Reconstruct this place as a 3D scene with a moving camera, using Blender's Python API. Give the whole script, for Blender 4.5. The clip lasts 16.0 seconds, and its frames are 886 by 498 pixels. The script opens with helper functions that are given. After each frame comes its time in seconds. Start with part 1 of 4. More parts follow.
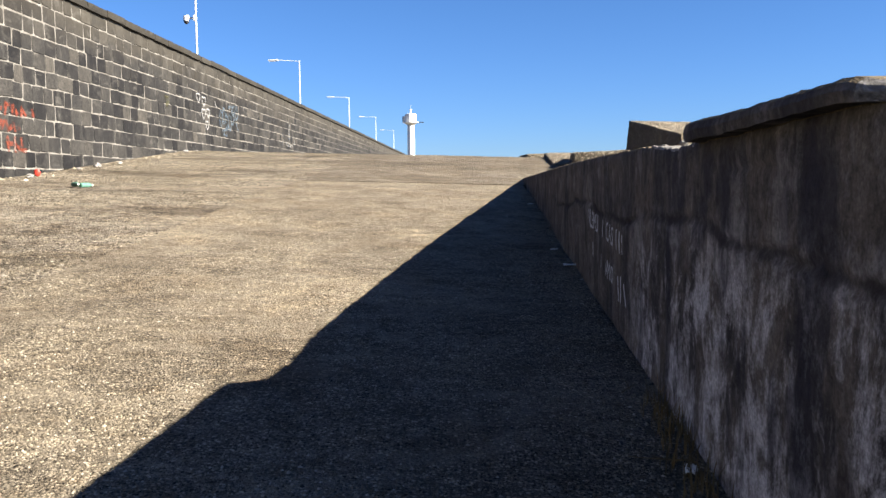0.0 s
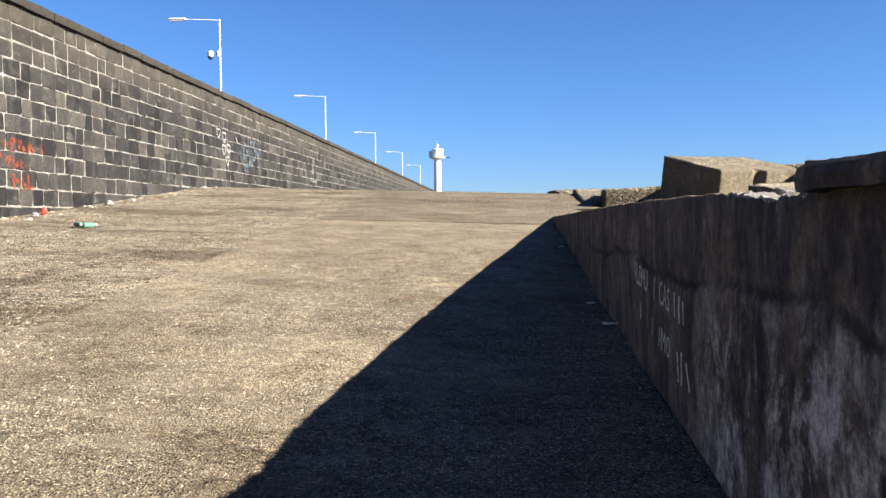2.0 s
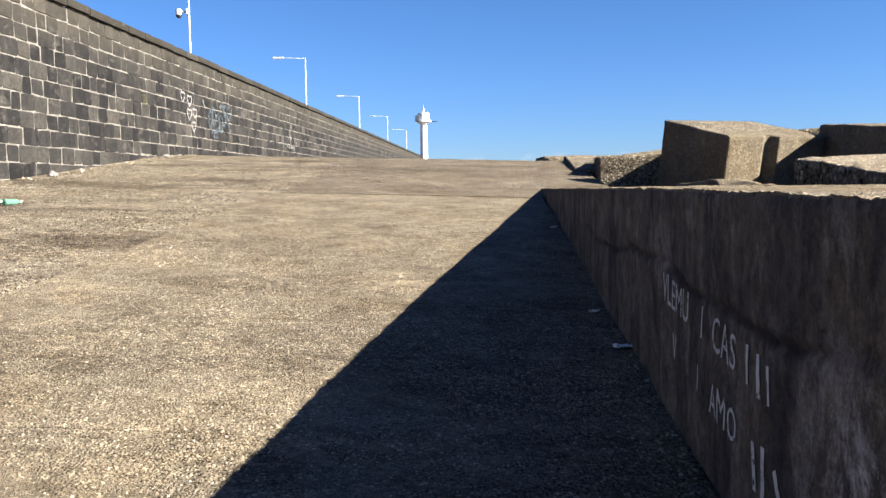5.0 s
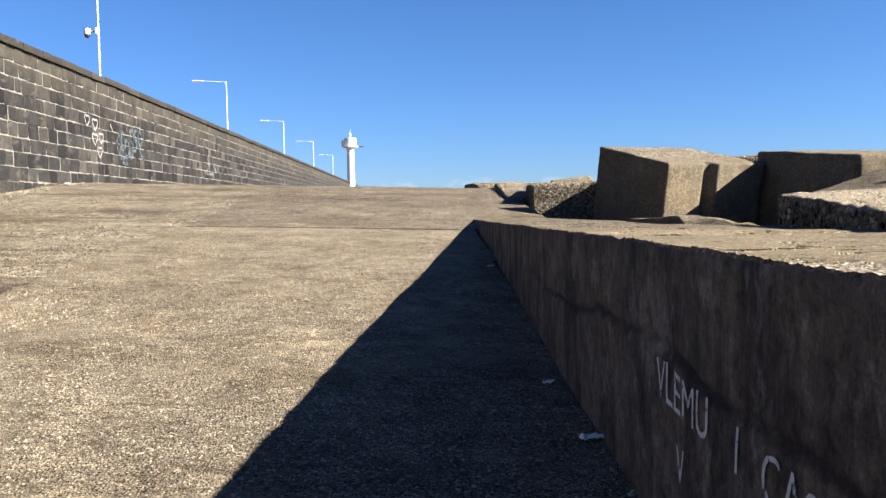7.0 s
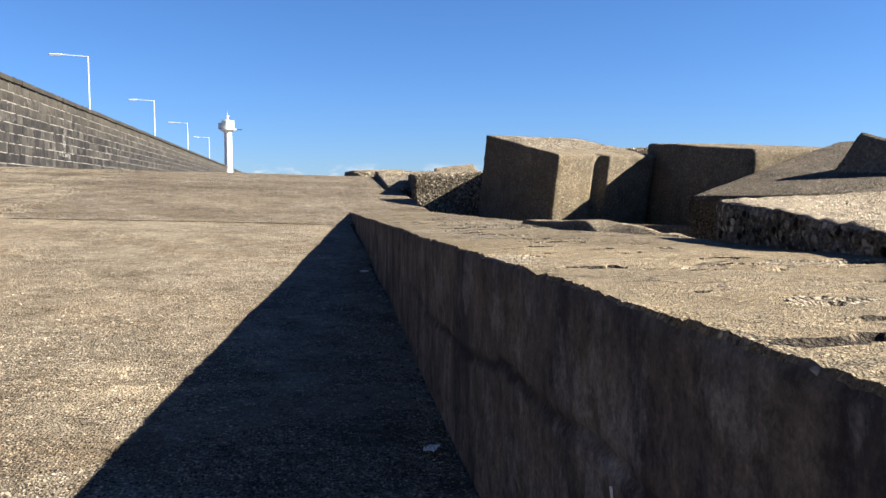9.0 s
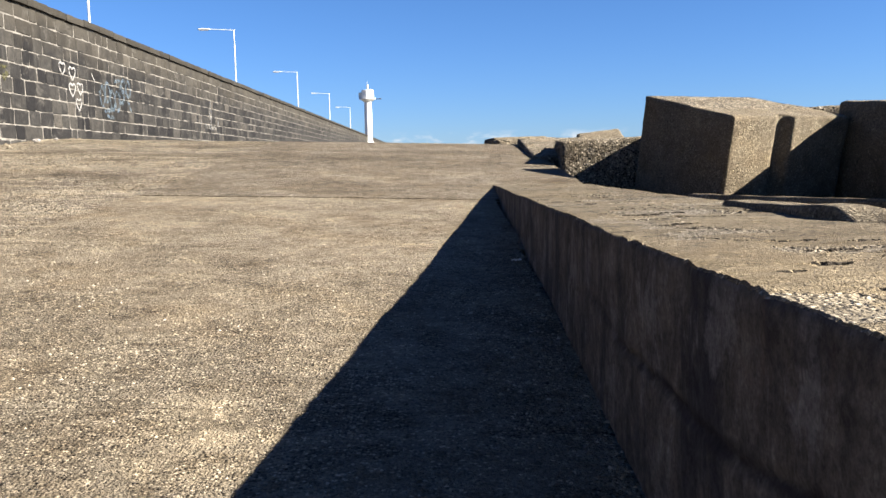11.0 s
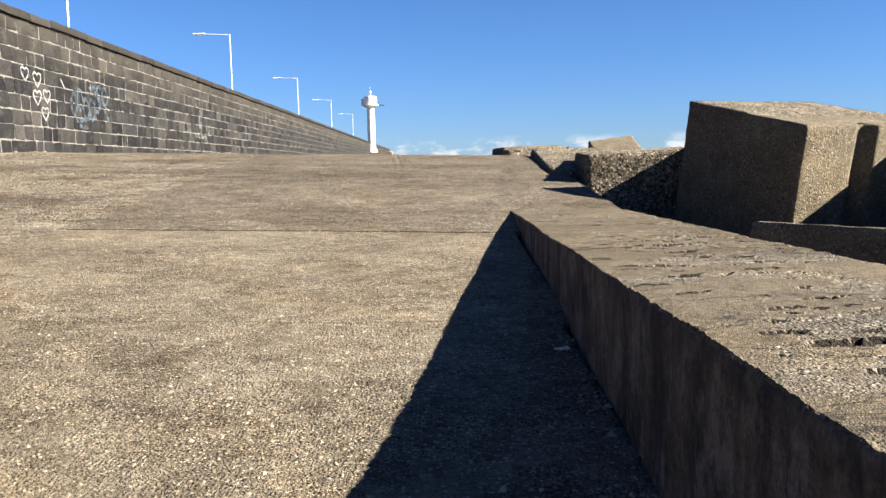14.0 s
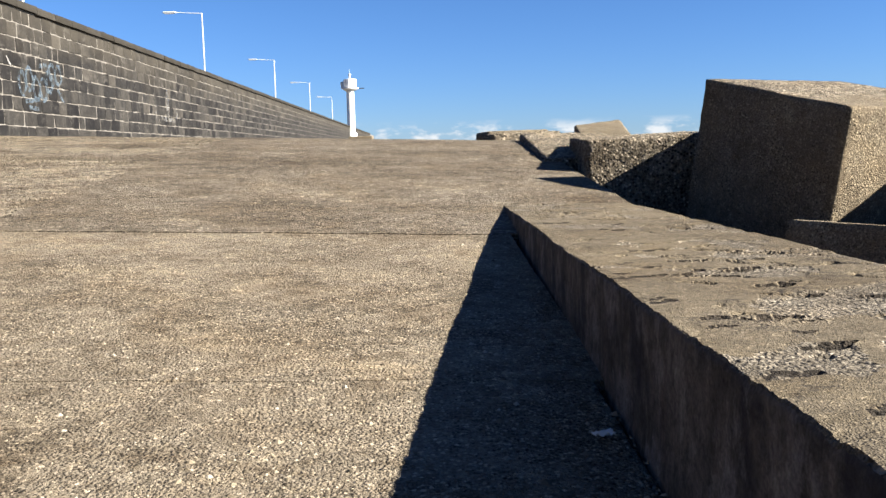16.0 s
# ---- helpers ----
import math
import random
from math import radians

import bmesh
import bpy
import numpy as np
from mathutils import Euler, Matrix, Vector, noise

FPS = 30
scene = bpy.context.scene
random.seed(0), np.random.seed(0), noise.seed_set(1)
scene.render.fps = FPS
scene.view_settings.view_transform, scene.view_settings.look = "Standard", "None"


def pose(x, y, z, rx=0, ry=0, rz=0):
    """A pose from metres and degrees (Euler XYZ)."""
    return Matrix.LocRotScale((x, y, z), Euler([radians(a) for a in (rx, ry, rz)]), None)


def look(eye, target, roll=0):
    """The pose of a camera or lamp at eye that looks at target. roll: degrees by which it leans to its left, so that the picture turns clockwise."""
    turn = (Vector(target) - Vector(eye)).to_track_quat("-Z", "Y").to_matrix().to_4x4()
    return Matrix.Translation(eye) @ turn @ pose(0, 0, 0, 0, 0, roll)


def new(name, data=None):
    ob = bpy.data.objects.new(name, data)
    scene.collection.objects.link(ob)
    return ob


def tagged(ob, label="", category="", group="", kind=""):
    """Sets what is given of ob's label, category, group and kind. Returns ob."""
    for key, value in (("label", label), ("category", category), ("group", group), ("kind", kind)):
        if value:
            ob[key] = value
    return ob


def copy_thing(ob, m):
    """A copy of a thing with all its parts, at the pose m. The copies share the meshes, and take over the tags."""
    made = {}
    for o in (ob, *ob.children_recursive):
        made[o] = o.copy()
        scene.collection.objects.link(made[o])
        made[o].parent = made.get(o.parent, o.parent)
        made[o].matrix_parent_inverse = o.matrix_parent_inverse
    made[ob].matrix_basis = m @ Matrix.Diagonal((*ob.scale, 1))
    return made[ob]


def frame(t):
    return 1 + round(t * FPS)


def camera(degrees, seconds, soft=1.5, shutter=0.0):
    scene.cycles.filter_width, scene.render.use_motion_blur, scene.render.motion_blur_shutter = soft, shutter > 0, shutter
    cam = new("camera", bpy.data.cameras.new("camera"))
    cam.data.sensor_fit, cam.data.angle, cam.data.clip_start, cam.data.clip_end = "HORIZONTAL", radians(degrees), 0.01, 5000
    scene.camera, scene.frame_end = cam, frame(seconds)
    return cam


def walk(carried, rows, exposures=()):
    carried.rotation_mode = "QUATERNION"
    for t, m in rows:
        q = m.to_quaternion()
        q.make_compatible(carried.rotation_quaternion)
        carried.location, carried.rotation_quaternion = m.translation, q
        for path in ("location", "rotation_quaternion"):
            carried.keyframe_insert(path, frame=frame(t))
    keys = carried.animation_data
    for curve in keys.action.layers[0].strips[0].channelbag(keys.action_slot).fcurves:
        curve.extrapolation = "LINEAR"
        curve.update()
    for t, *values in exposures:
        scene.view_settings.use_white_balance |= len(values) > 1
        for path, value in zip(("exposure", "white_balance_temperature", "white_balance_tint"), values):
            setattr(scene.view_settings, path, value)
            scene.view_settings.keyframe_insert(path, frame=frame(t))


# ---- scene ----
cam = camera(56.0, 16.0)
METRES, EYE, TILT, LEAN, TURN = 11.2, 1.5, 7.91, 1.39, 1.48
ROWS = [
    (0.0, 0.0, 0.0, 0.0, 0.17, -12.42, -0.78),
    (0.5, -0.0009, 0.0258, -0.0005, -0.72, -10.8, -0.87),
    (1.0, -0.0008, 0.0489, -0.0027, -2.36, -10.58, -1.88),
    (1.5, 0.0025, 0.0768, -0.0037, -0.14, -11.22, -0.74),
    (2.0, 0.0049, 0.0995, -0.0044, 2.0, -10.09, -0.55),
    (2.5, 0.0042, 0.1296, -0.0084, 2.41, -10.82, -0.1),
    (3.0, 0.004, 0.1556, -0.01, 0.0, -10.53, -0.74),
    (3.5, 0.0058, 0.1823, -0.0131, -0.22, -12.03, -0.91),
    (4.0, 0.0105, 0.2107, -0.0122, 1.27, -12.56, -0.44),
    (6.5, 0.0207, 0.3492, -0.019, -0.7, -11.73, -0.67),
    (7.0, 0.0205, 0.3792, -0.0191, -3.79, -10.75, -0.88),
    (7.5, 0.0276, 0.4107, -0.022, -2.37, -11.21, -1.45),
    (8.0, 0.0363, 0.44, -0.0235, -2.2, -11.31, -1.58),
    (8.5, 0.0406, 0.474, -0.0253, -6.55, -11.75, -1.75),
    (9.0, 0.0438, 0.501, -0.0268, -11.62, -11.45, -2.63),
    (9.5, 0.0457, 0.5312, -0.0269, -9.47, -11.89, -1.13),
    (10.0, 0.0462, 0.5615, -0.0317, -3.27, -12.67, -1.25),
    (12.5, 0.0474, 0.7367, -0.0456, -1.77, -15.43, -0.32),
    (13.0, 0.0521, 0.7743, -0.0472, -0.18, -15.68, -0.52),
    (13.5, 0.0543, 0.8086, -0.051, 0.5, -15.39, -0.56),
    (14.0, 0.0539, 0.8461, -0.0523, -2.18, -13.59, -0.34),
    (14.5, 0.0543, 0.882, -0.0572, -1.21, -14.71, -0.84),
    (15.0, 0.0565, 0.9178, -0.0571, 0.16, -14.84, -0.87),
    (15.5, 0.0568, 0.9559, -0.0597, -2.1, -13.64, -0.52),
    (16.0, 0.0591, 0.9911, -0.0694, -3.46, -14.65, -0.65),
]
walk(cam, [(t, pose(0, 0, EYE, TILT, LEAN, TURN) @ pose(METRES * x, METRES * y, METRES * z, 90 + pitch, roll, yaw)) for t, x, y, z, yaw, pitch, roll in ROWS],
     exposures=[(0.0, 2.78), (8.0, 2.74), (16.0, 2.64)])

# ---- world, sun, exposure ----
SUN_TO = Vector((1.74, -0.52, 1.0)).normalized()
world = bpy.data.worlds.new("sky")
scene.world = world
world.use_nodes = True
wt = world.node_tree
wt.nodes.clear()
wout = wt.nodes.new("ShaderNodeOutputWorld")
wbg = wt.nodes.new("ShaderNodeBackground")
sky = wt.nodes.new("ShaderNodeTexSky")
sky.sky_type = "NISHITA"
sky.sun_disc = False
sky.sun_elevation = math.asin(SUN_TO.z)
sky.sun_rotation = math.atan2(SUN_TO.x, SUN_TO.y)
sky.air_density, sky.dust_density, sky.ozone_density = 1.0, 0.0, 4.0
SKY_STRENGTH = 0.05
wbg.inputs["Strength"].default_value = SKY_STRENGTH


def wnode(kind, **kw):
    n = wt.nodes.new(kind)
    for k, v in kw.items():
        n.inputs[k].default_value = v
    return n


# small fair-weather clouds low over the sea
wtc = wt.nodes.new("ShaderNodeTexCoord")
wsep = wt.nodes.new("ShaderNodeSeparateXYZ")
wt.links.new(wtc.outputs["Generated"], wsep.inputs[0])
wmap = wt.nodes.new("ShaderNodeMapping")
wmap.inputs["Scale"].default_value = (13.0, 13.0, 30.0)
wmap.inputs["Location"].default_value = (0.35, 0.1, 0.0)
wt.links.new(wtc.outputs["Generated"], wmap.inputs[0])
wno = wnode("ShaderNodeTexNoise", Scale=1.6, Detail=7.0, Roughness=0.6)
wt.links.new(wmap.outputs[0], wno.inputs["Vector"])
wr1 = wt.nodes.new("ShaderNodeMapRange")
wr1.inputs[1].default_value, wr1.inputs[2].default_value = 0.5, 0.62
wt.links.new(wno.outputs["Fac"], wr1.inputs[0])
wr2 = wt.nodes.new("ShaderNodeMapRange")
wr2.inputs[1].default_value, wr2.inputs[2].default_value = 0.034, 0.02
wt.links.new(wsep.outputs["Z"], wr2.inputs[0])
wmul = wt.nodes.new("ShaderNodeMath")
wmul.operation = "MULTIPLY"
wt.links.new(wr1.outputs[0], wmul.inputs[0])
wt.links.new(wr2.outputs[0], wmul.inputs[1])
wmix = wt.nodes.new("ShaderNodeMix")
wmix.data_type = "RGBA"
wmix.inputs["B"].default_value = (2.8, 2.95, 3.1, 1)
wt.links.new(wmul.outputs[0], wmix.inputs["Factor"])
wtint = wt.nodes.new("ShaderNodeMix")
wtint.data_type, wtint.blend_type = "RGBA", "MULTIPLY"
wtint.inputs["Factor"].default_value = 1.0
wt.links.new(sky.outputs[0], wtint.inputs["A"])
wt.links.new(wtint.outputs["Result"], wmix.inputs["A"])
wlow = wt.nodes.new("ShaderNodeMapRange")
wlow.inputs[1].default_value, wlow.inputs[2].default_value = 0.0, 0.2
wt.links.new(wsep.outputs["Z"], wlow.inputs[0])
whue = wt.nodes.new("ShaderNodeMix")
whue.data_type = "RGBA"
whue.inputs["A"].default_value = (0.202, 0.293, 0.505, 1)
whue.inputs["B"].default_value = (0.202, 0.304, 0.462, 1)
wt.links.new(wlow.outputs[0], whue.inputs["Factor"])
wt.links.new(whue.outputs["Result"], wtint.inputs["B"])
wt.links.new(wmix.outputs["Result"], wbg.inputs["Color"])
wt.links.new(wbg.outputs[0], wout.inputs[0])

sun_data = bpy.data.lights.new("sun", "SUN")
sun_data.energy, sun_data.angle, sun_data.color = 5.0, radians(0.5), (1.0, 0.93, 0.82)
sun = new("sun", sun_data)
sun.matrix_world = look(SUN_TO * 60, (0, 0, 0))


# ---- materials ----
class Mat:
    """A small builder for node materials."""

    def __init__(self, name, rough=0.85, metal=0.0):
        self.m = bpy.data.materials.new(name)
        self.m.use_nodes = True
        self.t = self.m.node_tree
        self.b = self.t.nodes["Principled BSDF"]
        self.b.inputs["Roughness"].default_value = rough
        self.b.inputs["Metallic"].default_value = metal
        self.b.inputs["Specular IOR Level"].default_value = 0.1
        self.geo = self.t.nodes.new("ShaderNodeNewGeometry")
        self.tc = self.t.nodes.new("ShaderNodeTexCoord")
        self.height = None

    def coords(self, scale=(1, 1, 1), local=False, offset=(0, 0, 0)):
        mp = self.t.nodes.new("ShaderNodeMapping")
        mp.inputs["Scale"].default_value = scale
        mp.inputs["Location"].default_value = offset
        self.t.links.new(self.tc.outputs["Object"] if local else self.geo.outputs["Position"], mp.inputs[0])
        return mp.outputs[0]

    def noise(self, vec, scale, detail=4.0, rough=0.55, warp=0.0):
        n = self.t.nodes.new("ShaderNodeTexNoise")
        n.inputs["Scale"].default_value, n.inputs["Detail"].default_value = scale, detail
        n.inputs["Roughness"].default_value, n.inputs["Distortion"].default_value = rough, warp
        self.t.links.new(vec, n.inputs["Vector"])
        return n.outputs["Fac"]

    def cells(self, vec, scale, out="Distance", feature="F1"):
        n = self.t.nodes.new("ShaderNodeTexVoronoi")
        n.feature = feature
        n.inputs["Scale"].default_value = scale
        self.t.links.new(vec, n.inputs["Vector"])
        return n.outputs[out]

    def ramp(self, fac, stops):
        n = self.t.nodes.new("ShaderNodeValToRGB")
        e = n.color_ramp.elements
        while len(e) < len(stops):
            e.new(0.5)
        for el, (p, c) in zip(e, stops):
            el.position = p
            el.color = (*c, 1) if not isinstance(c, (int, float)) else (c, c, c, 1)
        self.t.links.new(fac, n.inputs[0])
        return n.outputs[0]

    def span(self, fac, a, b, lo=0.0, hi=1.0):
        n = self.t.nodes.new("ShaderNodeMapRange")
        for i, v in enumerate((a, b, lo, hi)):
            n.inputs[i + 1].default_value = v
        self.t.links.new(fac, n.inputs[0])
        return n.outputs[0]

    def mix(self, fac, a, b, how="MIX"):
        n = self.t.nodes.new("ShaderNodeMix")
        n.data_type, n.blend_type = "RGBA", how
        for key, v in (("Factor", fac), ("A", a), ("B", b)):
            if isinstance(v, (int, float)):
                n.inputs[key].default_value = v if key == "Factor" else (v, v, v, 1)
            elif isinstance(v, tuple):
                n.inputs[key].default_value = (*v, 1)
            else:
                self.t.links.new(v, n.inputs[key])
        return n.outputs["Result"]

    def math(self, how, a, b=0.0):
        n = self.t.nodes.new("ShaderNodeMath")
        n.operation = how
        for i, v in enumerate((a, b)):
            if isinstance(v, (int, float)):
                n.inputs[i].default_value = v
            else:
                self.t.links.new(v, n.inputs[i])
        return n.outputs[0]

    def axis(self, name):
        n = self.t.nodes.new("ShaderNodeSeparateXYZ")
        self.t.links.new(self.geo.outputs["Position"], n.inputs[0])
        return n.outputs[name]

    def first(self, out):
        n = self.t.nodes.new("ShaderNodeSeparateXYZ")
        self.t.links.new(out, n.inputs[0])
        return n.outputs[0]

    def warped(self, vec, scale, amount):
        n = self.t.nodes.new("ShaderNodeTexNoise")
        n.inputs["Scale"].default_value, n.inputs["Detail"].default_value = scale, 5.0
        self.t.links.new(vec, n.inputs["Vector"])
        m = self.t.nodes.new("ShaderNodeVectorMath")
        m.operation = "MULTIPLY_ADD"
        self.t.links.new(n.outputs["Color"], m.inputs[0])
        m.inputs[1].default_value = (amount, amount, amount)
        self.t.links.new(vec, m.inputs[2])
        return m.outputs[0]

    def random(self):
        return self.t.nodes.new("ShaderNodeObjectInfo").outputs["Random"]

    def island(self):
        return self.geo.outputs["Random Per Island"]

    def bump(self, h, strength=0.5, dist=0.01):
        n = self.t.nodes.new("ShaderNodeBump")
        n.inputs["Strength"].default_value, n.inputs["Distance"].default_value = strength, dist
        self.t.links.new(h, n.inputs["Height"])
        if self.height is not None:
            self.t.links.new(self.height, n.inputs["Normal"])
        self.height = n.outputs[0]
        self.t.links.new(self.height, self.b.inputs["Normal"])

    def colour(self, c):
        if isinstance(c, tuple):
            self.b.inputs["Base Color"].default_value = (*c, 1)
        else:
            self.t.links.new(c, self.b.inputs["Base Color"])

    def gloss(self, r):
        self.t.links.new(r, self.b.inputs["Roughness"])


def aggregate(name, pale, mid, dark, size, pebbles, dirt=0.5, relief=1.0, local=False, cracks=0.0, flecks=0.2, bands=0.0, cement=0.0, scales=0.0, clumps=0.35, grey_from=None):
    """Weathered concrete with exposed aggregate. size: stones a metre; pebbles: share of stones that stand out."""
    k = Mat(name, 0.92)
    v = k.coords(local=local)
    broad = k.noise(v, 0.5, 5, 0.6, 0.4)
    patch = k.noise(v, 2.2, 6, 0.7, 0.5)
    streak = k.noise(k.coords((0.35, 2.2, 1.0), local=local), 0.8, 4, 0.6, 0.3)
    cell_r = k.first(k.cells(v, size, "Color"))
    cell_d = k.cells(v, size)
    fine_d = k.cells(v, size * 2.1)
    fine_r = k.first(k.cells(v, size * 2.1, "Color"))
    grain = k.noise(v, size * 2.5, 4, 0.75)
    lift = lambda c, f: tuple(min(0.85, x * f) for x in c)
    matrix = k.ramp(patch, [(0.32, lift(dark, 1.25)), (0.5, mid), (0.68, pale)])
    matrix = k.mix(k.span(grain, 0.42, 0.62, 0.0, 0.6), matrix, lift(dark, 0.45))
    tone = k.ramp(cell_r, [(0.0, lift(dark, 0.15)), (0.28, lift(dark, 0.7)), (0.5, mid), (0.75, pale), (1.0, lift(pale, 1.9))])
    tone2 = k.ramp(fine_r, [(0.0, lift(dark, 0.3)), (0.4, mid), (0.8, pale), (1.0, lift(pale, 1.5))])
    bare = k.span(patch, 0.60 - 0.3 * pebbles, 0.72 - 0.35 * pebbles, 0.12, 1.0)
    stone = k.math("MULTIPLY", k.span(cell_d, 0.5, 0.36), bare)
    fine = k.math("MULTIPLY", k.span(fine_d, 0.5, 0.36), 0.85)
    if cement:
        skim = k.noise(k.coords((0.8, 1.0, 1.0), local=local, offset=(5, 3, 0)), 0.75, 9, 0.72, 0.35)
        skim = k.math("ADD", skim, k.span(k.axis("Y"), 2.0, 14.0, -0.035, 0.03))
        worn = k.span(skim, 0.535, 0.505, 1.0 - cement, 1.0)
        stone, fine = k.math("MULTIPLY", stone, worn), k.math("MULTIPLY", fine, worn)
        matrix = k.mix(k.span(skim, 0.505, 0.535, 0.0, cement * 0.7), matrix, lift(pale, 1.12))
    c = k.mix(fine, matrix, tone2)
    c = k.mix(stone, c, tone)
    speck = k.first(k.cells(v, size * 1.35, "Color"))
    c = k.mix(k.span(speck, 0.84, 0.9, 0.0, flecks), c, lift(pale, 1.7))
    c = k.mix(k.span(speck, 0.955, 0.965, 0.0, flecks * 1.2), c, lift(pale, 2.5))
    c = k.mix(k.span(speck, 0.17, 0.11, 0.0, flecks), c, lift(dark, 0.3))
    bay = k.noise(v, 0.95, 6, 0.68, 0.5)
    c = k.mix(k.span(bay, 0.52, 0.66, 0.0, 0.75), c, k.mix(1.0, c, (1.3, 1.28, 1.22), "MULTIPLY"))
    c = k.mix(k.span(bay, 0.47, 0.36, 0.0, 0.6), c, k.mix(1.0, c, (0.62, 0.58, 0.53), "MULTIPLY"))
    c = k.mix(k.span(broad, 0.38, 0.64, 0.0, dirt), c, k.mix(1.0, c, (0.62, 0.57, 0.5), "MULTIPLY"))
    c = k.mix(k.span(streak, 0.5, 0.72, 0.0, dirt * 0.35), c, k.mix(1.0, c, (0.68, 0.64, 0.58), "MULTIPLY"))
    mott = k.noise(v, 17.0, 7, 0.8, 0.3)
    c = k.mix(k.span(mott, 0.46, 0.37, 0.0, 0.65), c, k.mix(1.0, c, (0.52, 0.48, 0.43), "MULTIPLY"))
    c = k.mix(k.span(mott, 0.54, 0.64, 0.0, 0.65), c, k.mix(1.0, c, (1.42, 1.39, 1.34), "MULTIPLY"))
    clump = k.noise(k.coords((0.85, 1.2, 1.0), local=local, offset=(7, 1, 4)), 4.6, 9, 0.74, 0.4)
    c = k.mix(k.span(clump, 0.48, 0.38, 0.0, clumps), c, k.mix(1.0, c, (0.58, 0.54, 0.49), "MULTIPLY"))
    c = k.mix(k.span(clump, 0.53, 0.63, 0.0, clumps), c, k.mix(1.0, c, (1.34, 1.32, 1.27), "MULTIPLY"))
    warm = k.noise(v, 1.3, 3, 0.6, 0.4)
    c = k.mix(k.span(warm, 0.5, 0.7, 0.0, 0.5), c, k.mix(1.0, c, (1.0, 0.92, 0.81), "MULTIPLY"))
    if bands:
        band = k.noise(k.coords((0.22, 1.0, 1.0)), 0.8, 6, 0.65, 0.4)
        c = k.mix(k.span(band, 0.5, 0.62, 0.0, bands), c, k.mix(1.0, c, (0.36, 0.33, 0.3), "MULTIPLY"))
        thin = k.noise(k.coords((0.8, 3.2, 1.0), offset=(1, 5, 2)), 2.6, 8, 0.75, 0.3)
        c = k.mix(k.span(thin, 0.47, 0.37, 0.0, min(1.0, bands * 2.2)), c, k.mix(1.0, c, (0.55, 0.52, 0.48), "MULTIPLY"))
        c = k.mix(k.span(thin, 0.54, 0.64, 0.0, min(1.0, bands * 2.0)), c, k.mix(1.0, c, (1.3, 1.28, 1.22), "MULTIPLY"))
        c = k.mix(k.span(band, 0.44, 0.34, 0.0, bands), c, k.mix(1.0, c, (1.25, 1.22, 1.15), "MULTIPLY"))
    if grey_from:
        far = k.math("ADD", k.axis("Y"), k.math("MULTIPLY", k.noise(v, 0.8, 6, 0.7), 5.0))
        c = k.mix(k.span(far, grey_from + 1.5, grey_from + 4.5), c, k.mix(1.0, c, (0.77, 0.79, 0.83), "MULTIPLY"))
    if scales:
        vein = k.noise(k.coords((1.0, 2.0, 0.0), offset=(3, 8, 0)), 0.8, 7, 0.6, 0.8)
        some = k.span(k.noise(v, 0.7, 3, 0.6), 0.46, 0.54)
        split = k.math("MULTIPLY", k.span(k.math("ABSOLUTE", k.math("SUBTRACT", vein, 0.5)), 0.009, 0.003), some)
        c = k.mix(k.math("MULTIPLY", split, 0.9), c, (0.02, 0.017, 0.014))
        k.bump(k.math("SUBTRACT", 1.0, split), 0.7 * scales, 0.02)
        lay = k.noise(k.coords((1.8, 3.8, 1.0), local=local), 2.2, 7, 0.62, 0.9)
        where = k.span(k.noise(k.coords((0.8, 0.6, 1.0), local=local, offset=(2, 6, 0)), 0.9, 4, 0.6), 0.40, 0.5)
        torn = k.math("MULTIPLY", k.span(lay, 0.56, 0.578), where)
        fresh = k.math("MULTIPLY", k.span(lay, 0.515, 0.56), where)
        c = k.mix(k.math("MULTIPLY", fresh, 0.5 * scales), c, lift(pale, 1.35))
        # Near-black colour stands in for the shade in gaps under lifted flakes.
        c = k.mix(k.math("MULTIPLY", torn, scales), c, (0.022, 0.019, 0.016))
        k.bump(k.math("MULTIPLY", k.span(lay, 0.53, 0.59, 1.0, 0.0), where), 0.8 * scales, 0.02)
    if cracks:
        wob = k.coords(local=local)
        edge = k.cells(k.warped(wob, 2.4, 0.5), 1.3, "Distance", "DISTANCE_TO_EDGE")
        here = k.span(k.noise(v, 1.1, 3, 0.6), 0.46, 0.56)
        line = k.math("MULTIPLY", k.span(edge, 0.022, 0.006), here)
        c = k.mix(k.math("MULTIPLY", line, cracks), c, (0.02, 0.017, 0.014))
    k.colour(c)
    k.bump(k.math("ADD", k.math("MULTIPLY", k.span(cell_d, 0.05, 0.6, 1.0, 0.0), bare), k.math("MULTIPLY", k.span(fine_d, 0.0, 0.6, 1.0, 0.0), 0.45)), 1.0 * relief, 0.02)
    k.bump(grain, 0.6 * relief, 0.008)
    k.bump(patch, 0.4, 0.03)
    return k.m


LANE = aggregate("lane_concrete", (0.1891, 0.1608, 0.122), (0.1312, 0.1099, 0.0811), (0.0639, 0.0533, 0.0397), 56, 0.75, dirt=0.3, relief=0.95, flecks=0.34, bands=0.1, cement=0.65, clumps=0.75)
UPPER = aggregate("upper_lane_concrete", (0.1612, 0.1389, 0.1097), (0.1228, 0.1049, 0.0813), (0.0649, 0.0555, 0.0426), 40, 0.6, 0.6, 1.2, flecks=0.5, bands=0.3, cement=0.4, clumps=0.8)
SHOULDER = aggregate("shoulder_gravel_concrete", (0.253, 0.2221, 0.1785), (0.1658, 0.1416, 0.1105), (0.0474, 0.0412, 0.0346), 30, 1.0, 0.6, 1.8, flecks=0.35, bands=0.7, cement=0.6, clumps=1.0)
